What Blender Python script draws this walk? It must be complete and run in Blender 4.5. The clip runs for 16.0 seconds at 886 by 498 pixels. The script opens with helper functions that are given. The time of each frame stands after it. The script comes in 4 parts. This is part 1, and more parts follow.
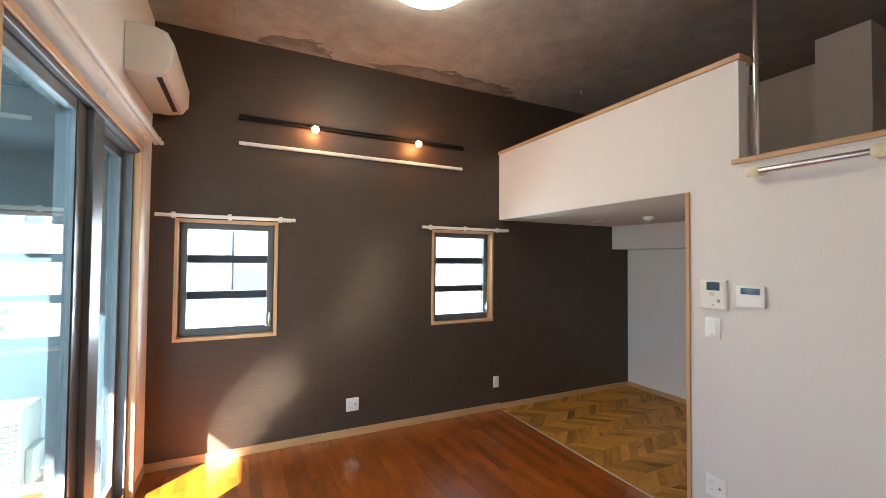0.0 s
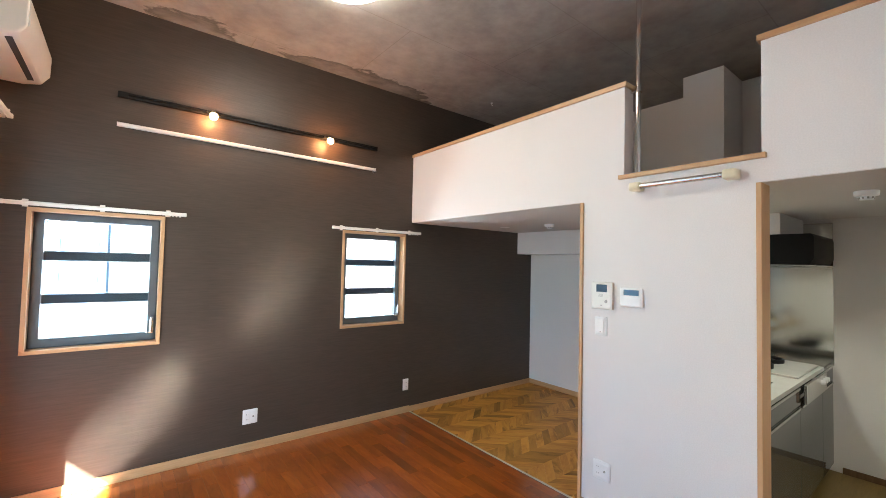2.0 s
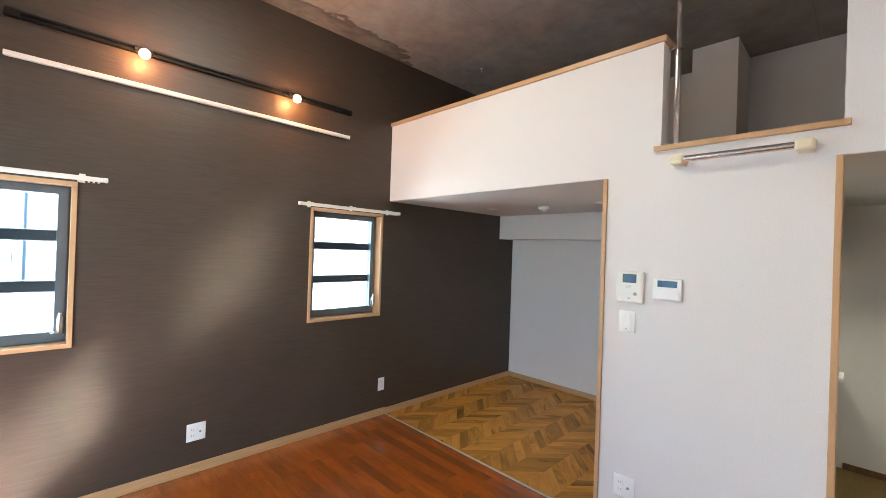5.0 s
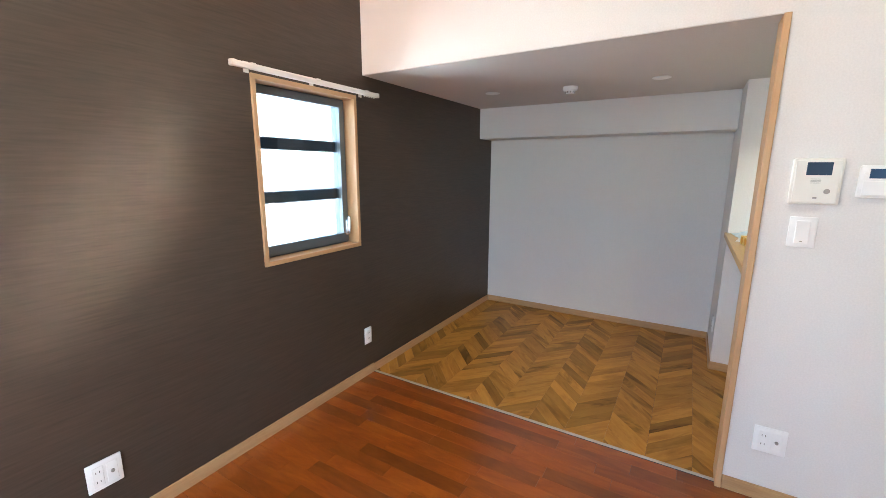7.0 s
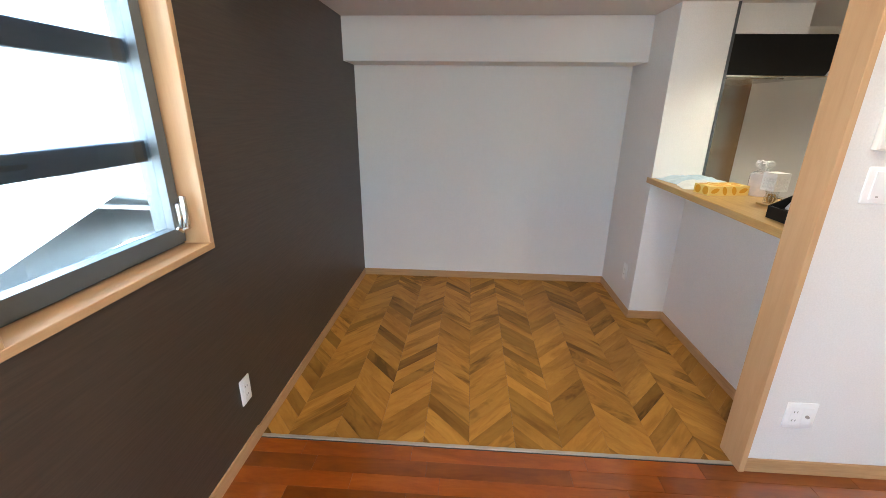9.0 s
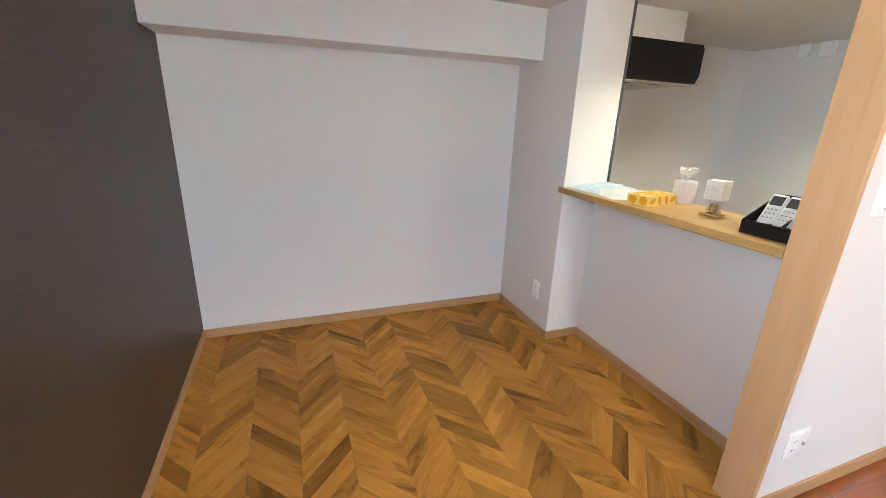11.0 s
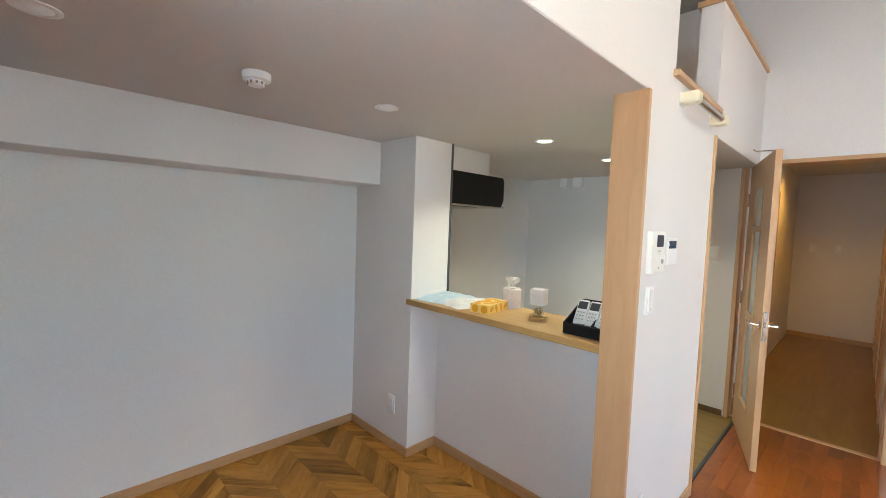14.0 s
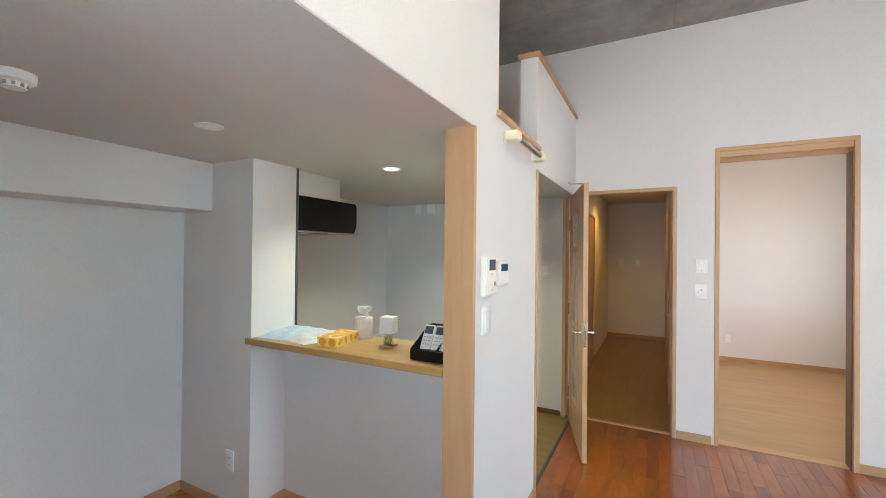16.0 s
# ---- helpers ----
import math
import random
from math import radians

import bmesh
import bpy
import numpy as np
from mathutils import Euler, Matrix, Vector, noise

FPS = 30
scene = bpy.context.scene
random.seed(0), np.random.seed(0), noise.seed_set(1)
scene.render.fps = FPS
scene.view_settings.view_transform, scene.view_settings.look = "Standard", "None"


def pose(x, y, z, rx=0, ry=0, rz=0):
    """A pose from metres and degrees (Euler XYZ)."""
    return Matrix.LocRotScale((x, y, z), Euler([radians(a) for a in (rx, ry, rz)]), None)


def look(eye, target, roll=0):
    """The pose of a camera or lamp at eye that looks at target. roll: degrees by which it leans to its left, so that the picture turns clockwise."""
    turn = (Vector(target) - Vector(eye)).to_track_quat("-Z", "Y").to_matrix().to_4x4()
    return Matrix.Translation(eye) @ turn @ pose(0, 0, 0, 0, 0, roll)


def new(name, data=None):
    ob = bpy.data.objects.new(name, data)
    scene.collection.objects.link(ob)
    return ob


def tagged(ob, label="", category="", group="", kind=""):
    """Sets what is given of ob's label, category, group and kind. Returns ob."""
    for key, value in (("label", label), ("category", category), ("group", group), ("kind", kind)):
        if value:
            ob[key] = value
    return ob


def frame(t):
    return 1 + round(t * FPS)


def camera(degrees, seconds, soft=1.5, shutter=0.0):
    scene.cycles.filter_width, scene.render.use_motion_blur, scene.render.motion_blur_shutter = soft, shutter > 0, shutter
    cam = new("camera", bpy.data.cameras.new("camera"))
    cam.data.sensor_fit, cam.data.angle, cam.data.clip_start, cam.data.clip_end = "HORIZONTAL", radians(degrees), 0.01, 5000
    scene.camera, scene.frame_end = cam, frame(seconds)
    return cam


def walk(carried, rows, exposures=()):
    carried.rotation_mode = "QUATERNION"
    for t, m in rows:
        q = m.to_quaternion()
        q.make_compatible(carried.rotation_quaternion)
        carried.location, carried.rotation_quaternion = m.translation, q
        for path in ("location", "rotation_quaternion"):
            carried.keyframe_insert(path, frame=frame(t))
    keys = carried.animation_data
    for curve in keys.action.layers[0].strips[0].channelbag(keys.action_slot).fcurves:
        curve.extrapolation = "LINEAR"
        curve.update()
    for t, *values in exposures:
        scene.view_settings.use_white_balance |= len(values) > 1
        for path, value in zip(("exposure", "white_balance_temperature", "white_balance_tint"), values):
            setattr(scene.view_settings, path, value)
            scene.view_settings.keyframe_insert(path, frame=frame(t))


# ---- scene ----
cam = camera(94.4, 16.0, soft=0.8)
PATH = [
    (0, (0.088, 0.068, 1.601), (0.966, 1.864, 1.651), 0.5),
    (0.5, (0.103, 0.066, 1.607), (1.08, 1.811, 1.658), 0.7),
    (1, (0.109, 0.067, 1.598), (1.179, 1.756, 1.658), 0.9),
    (1.5, (0.108, 0.074, 1.6), (1.265, 1.704, 1.665), 1.1),
    (2, (0.106, 0.073, 1.591), (1.339, 1.646, 1.664), 1.3),
    (2.5, (0.111, 0.078, 1.593), (1.407, 1.6, 1.669), 1.6),
    (3, (0.135, 0.08, 1.598), (1.473, 1.565, 1.675), 1.7),
    (3.2, (0.132, 0.084, 1.594), (1.49, 1.55, 1.674), 1.8),
    (5.5, (0.242, 0.913, 1.559), (1.67, 2.312, 1.523), 1.8),
    (6, (0.285, 1.241, 1.511), (1.777, 2.568, 1.397), 1.1),
    (6.5, (0.41, 1.594, 1.477), (1.998, 2.785, 1.232), 0.3),
    (7, (0.479, 1.935, 1.453), (2.164, 2.942, 1.069), 0.2),
    (7.5, (0.63, 2.245, 1.456), (2.391, 3.033, 0.93), 0.6),
    (8, (0.786, 2.489, 1.424), (2.612, 3.051, 0.83), 1.1),
    (8.5, (0.959, 2.71, 1.439), (2.827, 3.043, 0.808), 0.9),
    (11, (1.894, 3.206, 1.394), (3.674, 2.531, 0.78), 2.1),
    (11.5, (1.991, 3.322, 1.422), (3.688, 2.449, 0.823), 3.2),
    (12, (2.037, 3.353, 1.434), (3.675, 2.345, 0.886), 3.7),
    (12.5, (2.036, 3.351, 1.446), (3.626, 2.227, 0.99), 3.8),
    (13, (2.015, 3.341, 1.466), (3.558, 2.118, 1.118), 3.3),
    (13.5, (1.994, 3.334, 1.483), (3.482, 2.015, 1.266), 2.7),
    (14, (1.977, 3.326, 1.492), (3.404, 1.93, 1.374), 2.1),
    (14.5, (1.975, 3.295, 1.498), (3.311, 1.807, 1.452), 1.6),
    (15, (1.955, 3.263, 1.51), (3.179, 1.681, 1.505), 1.2),
    (15.5, (1.925, 3.239, 1.511), (3.011, 1.56, 1.522), 0.8),
    (16, (1.911, 3.227, 1.513), (2.837, 1.455, 1.527), 0.6),
]
walk(cam, [(t, look(eye, target, roll)) for t, eye, target, roll in PATH],
     [(0.0, 4.61, 6470, 9), (1.0, 4.87, 6160, 8), (3.0, 5.11, 5840, 5.5), (5.5, 5.05, 5980, 7), (8.0, 5.3, 6240, 9), (8.5, 5.32, 6370, 9), (11.0, 5.64, 6330, 9.5), (12.5, 5.49, 6330, 8.5), (14.5, 5.25, 5960, 4.5), (16.0, 5.18, 5860, 3.5)])

# ---- world, sun, large lights ----
scene.cycles.blur_glossy = 0.0  # the sun glances off the lacquered floor onto the dark wall
SUN_FROM = Vector((-1.02, -1.0, 1.02)).normalized()
world = bpy.data.worlds.new("sky")
scene.world = world
world.use_nodes = True
wn = world.node_tree
sky = wn.nodes.new("ShaderNodeTexSky")
sky.sky_type = "NISHITA"
sky.sun_disc = False
sky.sun_elevation = math.asin(SUN_FROM.z)
sky.sun_rotation = math.atan2(SUN_FROM.x, SUN_FROM.y)
wn.nodes["Background"].inputs["Strength"].default_value = 0.05
wn.links.new(sky.outputs[0], wn.nodes["Background"].inputs["Color"])


def lamp(name, kind, energy, color, matrix, **extra):
    data = bpy.data.lights.new(name, kind)
    data.energy, data.color = energy, color
    for key, value in extra.items():
        if key == "size_x":
            data.size = value
        if key == "size_y":
            data.shape, data.size_y = "RECTANGLE", value
        if key == "radius":
            data.shadow_soft_size = value
        if key == "angle":
            data.angle = value
        if key == "spot":
            data.spot_size, data.spot_blend = value, 0.6
    ob = new(name, data)
    ob.matrix_world = matrix
    return ob


lamp("sun", "SUN", 5.0, (1.0, 0.94, 0.84), look(SUN_FROM * 20, (0, 0, 0)), angle=radians(0.6))
# lamps standing in for daylight at the window openings
lamp("daylight_balcony", "AREA", 1.359, (0.80, 0.90, 1.0), look((-0.93, 2.6, 1.3), (-0.02, 3.01, 1.13)), size_x=1.2, size_y=1.9)
lamp("daylight_north", "AREA", 3.933, (0.86, 0.94, 1.0), look((-0.01, 4.35, 1.47), (-0.01, 0, 1.2)), size_x=0.7, size_y=1.0)
lamp("daylight_north_small", "AREA", 1.287, (0.86, 0.94, 1.0), look((2.14, 4.35, 1.47), (2.14, 0, 1.2)), size_x=0.7, size_y=1.0)
# warm fill lamp behind the added, unseen bedroom window
lamp("daylight_bedroom", "AREA", 1.2, (1.0, 0.70, 0.52), look((-0.72, -2.3, 1.5), (3, -2.3, 1.2)), size_x=1.7, size_y=1.1)

# ---- materials ----


def shader(name, rough=0.5, metal=0.0, base=(0.8, 0.8, 0.8), spec=0.5):
    m = bpy.data.materials.new(name)
    m.use_nodes = True
    b = m.node_tree.nodes["Principled BSDF"]
    b.inputs["Base Color"].default_value = (*base, 1)
    b.inputs["Roughness"].default_value = rough
    b.inputs["Metallic"].default_value = metal
    b.inputs["Specular IOR Level"].default_value = spec
    return m, m.node_tree, b


def node(tree, kind, **values):
    n = tree.nodes.new(kind)
    for key, value in values.items():
        n.inputs[key].default_value = value
    return n


def coords(tree, scale=(1, 1, 1), turn=0.0, rnd=""):
    """Object coordinates, scaled, turned about z, shifted piece by piece."""
    tc = tree.nodes.new("ShaderNodeTexCoord")
    mp = tree.nodes.new("ShaderNodeMapping")
    mp.inputs["Scale"].default_value = scale
    rot = tree.nodes.new("ShaderNodeVectorRotate")
    rot.rotation_type = "Z_AXIS"
    rot.inputs["Angle"].default_value = turn
    tree.links.new(tc.outputs["Object"], rot.inputs["Vector"])
    tree.links.new(rot.outputs[0], mp.inputs["Vector"])
    if rnd:
        src = rnd_value(tree, rnd)
        mul = tree.nodes.new("ShaderNodeVectorMath")
        mul.operation = "SCALE"
        mul.inputs[0].default_value = (37.0, 53.0, 71.0)
        tree.links.new(src, mul.inputs["Scale"])
        tree.links.new(mul.outputs[0], mp.inputs["Location"])
    return mp.outputs[0]


def rnd_value(tree, rnd):
    if rnd == "island":
        return tree.nodes.new("ShaderNodeNewGeometry").outputs["Random Per Island"]
    return tree.nodes.new("ShaderNodeObjectInfo").outputs["Random"]


def noise_tex(tree, vec, scale, detail=4.0, rough=0.55, distort=0.0):
    n = node(tree, "ShaderNodeTexNoise", Scale=scale, Detail=detail, Roughness=rough, Distortion=distort)
    tree.links.new(vec, n.inputs["Vector"])
    return n.outputs["Fac"]


def ramp(tree, fac, stops):
    r = tree.nodes.new("ShaderNodeValToRGB")
    el = r.color_ramp.elements
    el[0].position, el[0].color = stops[0][0], (*stops[0][1], 1)
    el[1].position, el[1].color = stops[-1][0], (*stops[-1][1], 1)
    for p, c in stops[1:-1]:
        e = el.new(p)
        e.color = (*c, 1)
    tree.links.new(fac, r.inputs["Fac"])
    return r.outputs["Color"]


def mixed(tree, fac, a, b, mode="MIX"):
    m = tree.nodes.new("ShaderNodeMix")
    m.data_type, m.blend_type = "RGBA", mode
    for sock, val in ((m.inputs[0], fac), (m.inputs[6], a), (m.inputs[7], b)):
        if hasattr(val, "is_linked"):
            tree.links.new(val, sock)
        elif isinstance(val, tuple):
            sock.default_value = (*val, 1)
        else:
            sock.default_value = val
    return m.outputs[2]


def bump(tree, b, height, strength, distance=0.002):
    n = node(tree, "ShaderNodeBump", Strength=strength, Distance=distance)
    tree.links.new(height, n.inputs["Height"])
    tree.links.new(n.outputs[0], b.inputs["Normal"])


def spread(c, k):
    return tuple(min(1.0, v * k) for v in c)


def plain(name, c, rough=0.45, metal=0.0, var=0.08, scale=9.0, relief=0.05, fine=180.0, spec=0.5):
    """Paint, plastic or metal with faint blotches and fine relief."""
    m, t, b = shader(name, rough, metal, c, spec)
    v = coords(t)
    col = ramp(t, noise_tex(t, v, scale), [(0.3, spread(c, 1 - var)), (0.7, spread(c, 1 + var))])
    t.links.new(col, b.inputs["Base Color"])
    bump(t, b, noise_tex(t, v, fine, 2.0), relief, 0.001)
    return m


def wallpaper(name, c, weave=(1, 1, 1), relief=0.25, rough=0.75, var=0.03, fine=220.0, spec=0.3):
    m, t, b = shader(name, rough, 0, c, spec)
    big = noise_tex(t, coords(t), 1.3, 3.0)
    thread = noise_tex(t, coords(t, weave), fine, 3.0, 0.6)
    col = ramp(t, big, [(0.3, spread(c, 1 - var)), (0.7, spread(c, 1 + var))])
    col = mixed(t, 0.5, col, ramp(t, thread, [(0.3, spread(c, 1 - 2.2 * var)), (0.7, spread(c, 1 + 2.2 * var))]))
    t.links.new(col, b.inputs["Base Color"])
    bump(t, b, thread, relief, 0.0015)
    return m


def wood(name, dark, mid, light, rough=0.35, grain=(1.5, 22, 22), turn=0.0, rnd="", tone=0.35, coat=0.0, relief=0.12, knots=0.0, lobe=2.2, fleck=0.25, smear_scale=0.3, spec=0.5):
    """Wood with long grain; rnd varies tone and figure piece by piece."""
    m, t, b = shader(name, rough, 0, mid, spec)
    v = coords(t, grain, turn, rnd)
    g = noise_tex(t, v, lobe, 5.0, 0.62, 0.9)
    col = ramp(t, g, [(0.25, dark), (0.5, mid), (0.75, light)])
    fine = noise_tex(t, coords(t, tuple(3 * k for k in grain), turn, rnd), 6.0, 3.0)
    col = mixed(t, fleck, col, ramp(t, fine, [(0.35, dark), (0.65, light)]))
    if knots:
        smear = noise_tex(t, coords(t, tuple(smear_scale * k for k in grain), turn, rnd), 2.6, 4.0, 0.7, 1.2)
        col = mixed(t, ramp(t, smear, [(0.54, (0, 0, 0)), (0.66, (knots, knots, knots))]), col, spread(dark, 0.45))
    if rnd:
        val = ramp(t, rnd_value(t, rnd), [(0.0, (1 - tone,) * 3), (0.34, (1 - 0.25 * tone,) * 3), (1.0, (1 + tone * 0.35,) * 3)])
        col = mixed(t, 1.0, col, val, "MULTIPLY")
    t.links.new(col, b.inputs["Base Color"])
    b.inputs["Coat Weight"].default_value = coat
    b.inputs["Coat Roughness"].default_value = 0.15
    b.inputs["Coat IOR"].default_value = 1.66
    bump(t, b, g, relief, 0.001)
    return m


WHITE = wallpaper("white_wallpaper", (0.77, 0.752, 0.735), relief=0.3, var=0.035, fine=150.0)
DARKW = wallpaper("dark_brown_wallpaper", (0.060, 0.0435, 0.032), (0.06, 0.06, 1.0), 0.6, 0.45, 0.16, 120.0, 0.46)
PLASTER = wallpaper("ceiling_plaster", (0.64, 0.61, 0.58), fine=140.0)
TRIM = wood("pale_wood_trim", (0.52, 0.31, 0.155), (0.565, 0.35, 0.18), (0.61, 0.39, 0.21), 0.42, fleck=0.12, grain=(14, 14, 1.2))
TRIMH = wood("pale_wood_trim_flat", (0.52, 0.31, 0.155), (0.565, 0.35, 0.18), (0.61, 0.39, 0.21), 0.42, fleck=0.12, grain=(1.5, 1.5, 24))
BASEW = wood("baseboard_wood", (0.40, 0.225, 0.10), (0.50, 0.30, 0.145), (0.57, 0.36, 0.19), 0.42, (1.5, 1.5, 24))
# own colour of the kitchen baseboards; on the sliding door's edge, painted shade
DARKWOOD_SHADE = wood("dark_brown_wood_and_shade", (0.10, 0.055, 0.025), (0.15, 0.085, 0.04), (0.19, 0.11, 0.055), 0.45, (14, 14, 1.2))
COUNTERW = wood("counter_wood", (0.37, 0.215, 0.07), (0.46, 0.285, 0.10), (0.53, 0.345, 0.135), 0.38, (1.4, 18, 18))
MERBAU = dict(dark=(0.195, 0.041, 0.004), mid=(0.295, 0.069, 0.006), light=(0.40, 0.106, 0.009), fleck=0.1, spec=0.26)
PLANK = wood("merbau_plank", rough=0.30, grain=(5.5, 1.2, 5.5), rnd="object", tone=0.36, coat=1.0, relief=0.03, **MERBAU)
PLANK_REST = wood("merbau_plank_rest", rough=0.30, grain=(5.5, 1.2, 5.5), rnd="island", tone=0.36, coat=1.0, relief=0.03, **MERBAU)
OAK = dict(dark=(0.29, 0.125, 0.021), mid=(0.45, 0.213, 0.040), light=(0.57, 0.290, 0.058), spec=0.18)
CHEV_A = wood("chevron_oak", rough=0.42, grain=(1.3, 5.5, 20), turn=radians(-43), fleck=0.08, rnd="object", tone=0.48, relief=0.08, knots=0.75, **OAK)
CHEV_B = wood("chevron_oak_mirrored", rough=0.42, grain=(1.3, 5.5, 20), turn=radians(43), fleck=0.08, rnd="object", tone=0.48, relief=0.08, knots=0.75, **OAK)
VINYL = wood("kitchen_vinyl", (0.17, 0.105, 0.025), (0.235, 0.15, 0.038), (0.29, 0.19, 0.055), 0.4, (1.2, 9, 9), tone=0.1)
BEDFLOOR = wood("bedroom_floor_oak", (0.38, 0.235, 0.11), (0.44, 0.28, 0.13), (0.49, 0.325, 0.16), 0.38, (0.6, 5, 5), fleck=0.08)
HALLFLOOR = wood("hall_floor_oak", (0.19, 0.092, 0.018), (0.255, 0.13, 0.026), (0.31, 0.168, 0.036), 0.36, (5, 0.6, 5), coat=0.2, fleck=0.08)
ALU = plain("grey_aluminium", (0.125, 0.145, 0.158), 0.4, 0.3, 0.06)
ALUDARK = plain("dark_window_bar", (0.075, 0.085, 0.095), 0.45, 0.2, 0.06)
STEEL = plain("brushed_steel", (0.62, 0.61, 0.58), 0.24, 1.0, 0.04)
SPLASH = plain("polished_steel_panel", (0.50, 0.49, 0.46), 0.13, 1.0, 0.05, 1.5, 0.02, 14.0)
CHROME = plain("chrome", (0.72, 0.71, 0.69), 0.12, 1.0, 0.02)
REFLECTOR = plain("bright_reflector", (0.93, 0.92, 0.90), 0.3, 0.6, 0.02)
PLATE = plain("white_plastic", (0.88, 0.88, 0.87), 0.32, 0, 0.02)
CREAM = plain("cream_plastic", (0.83, 0.815, 0.755), 0.36, 0, 0.03)
ACWHITE = plain("aircon_plastic", (0.74, 0.72, 0.67), 0.34, 0, 0.03)
RAILW = plain("white_enamel_rail", (0.78, 0.75, 0.70), 0.35, 0, 0.03)
BLACK = plain("black_enamel", (0.005, 0.005, 0.005), 0.55, 0, 0.1, spec=0.25)
SATIN = plain("matt_black_plastic", (0.006, 0.006, 0.0065), 0.5, 0, 0.1, spec=0.25)
IVORY = plain("ivory_plastic", (0.80, 0.74, 0.54), 0.4, 0, 0.03)
SCREEN = plain("display_glass", (0.035, 0.07, 0.12), 0.12, 0, 0.1)
# a blue reflection is put into the dark display's colour
PANELSHEEN = plain("blue_sheen_display_glass", (0.035, 0.085, 0.17), 0.1, 0, 0.1)
RLCD = plain("remote_display", (0.08, 0.085, 0.09), 0.2, 0, 0.1)
STRIP = plain("dull_metal_strip", (0.52, 0.48, 0.42), 0.4, 0.5, 0.06)
GREYBTN = plain("grey_button", (0.33, 0.31, 0.28), 0.4, 0, 0.05)
SLOT = plain("dark_slot", (0.03, 0.03, 0.03), 0.6, 0, 0.05)
CABINET = plain("gloss_cabinet", (0.07, 0.077, 0.072), 0.05, 0, 0.03, relief=0.0)
WORKTOP = plain("white_worktop", (0.46, 0.45, 0.42), 0.25, 0, 0.03)
PAPERB = plain("pale_blue_film", (0.52, 0.66, 0.76), 0.3, 0, 0.08, 30)
FILM = plain("white_film", (0.72, 0.73, 0.73), 0.28, 0, 0.06, 40)
TISSUE = plain("pink_white_paper", (0.84, 0.77, 0.76), 0.6, 0, 0.06, 40, 0.2)
YELLOW = plain("yellow_card", (0.80, 0.60, 0.20), 0.45, 0, 0.04)
ORANGE = plain("orange_print", (0.68, 0.33, 0.012), 0.45, 0, 0.04)
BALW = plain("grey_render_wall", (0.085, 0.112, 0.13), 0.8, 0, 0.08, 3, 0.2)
RENDERW = plain("white_render_wall", (0.55, 0.55, 0.54), 0.8, 0, 0.06, 3, 0.2)
BALCONY = plain("balcony_floor_grey", (0.22, 0.215, 0.205), 0.7, 0, 0.1, 6, 0.2)
UNITW = plain("outdoor_unit_beige", (0.42, 0.43, 0.40), 0.5, 0, 0.05)
ROOFB = plain("blue_grey_roof", (0.34, 0.42, 0.48), 0.6, 0, 0.15, 3, 0.2)
PINKW = plain("pink_facade", (0.55, 0.38, 0.33), 0.8, 0, 0.06, 1, 0.1)
BLUEW = plain("blue_grey_facade", (0.10, 0.14, 0.175), 0.8, 0, 0.06, 0.6, 0.1)
DARKGLASS = plain("far_window", (0.32, 0.36, 0.39), 0.15, 0, 0.1)
GROUND = plain("street_asphalt", (0.06, 0.06, 0.06), 0.85, 0, 0.2, 0.4, 0.3)


DAMP = ((0.50, 0.34, 0.25, 0.85), (1.95, 0.88, 0.30, 0.9))


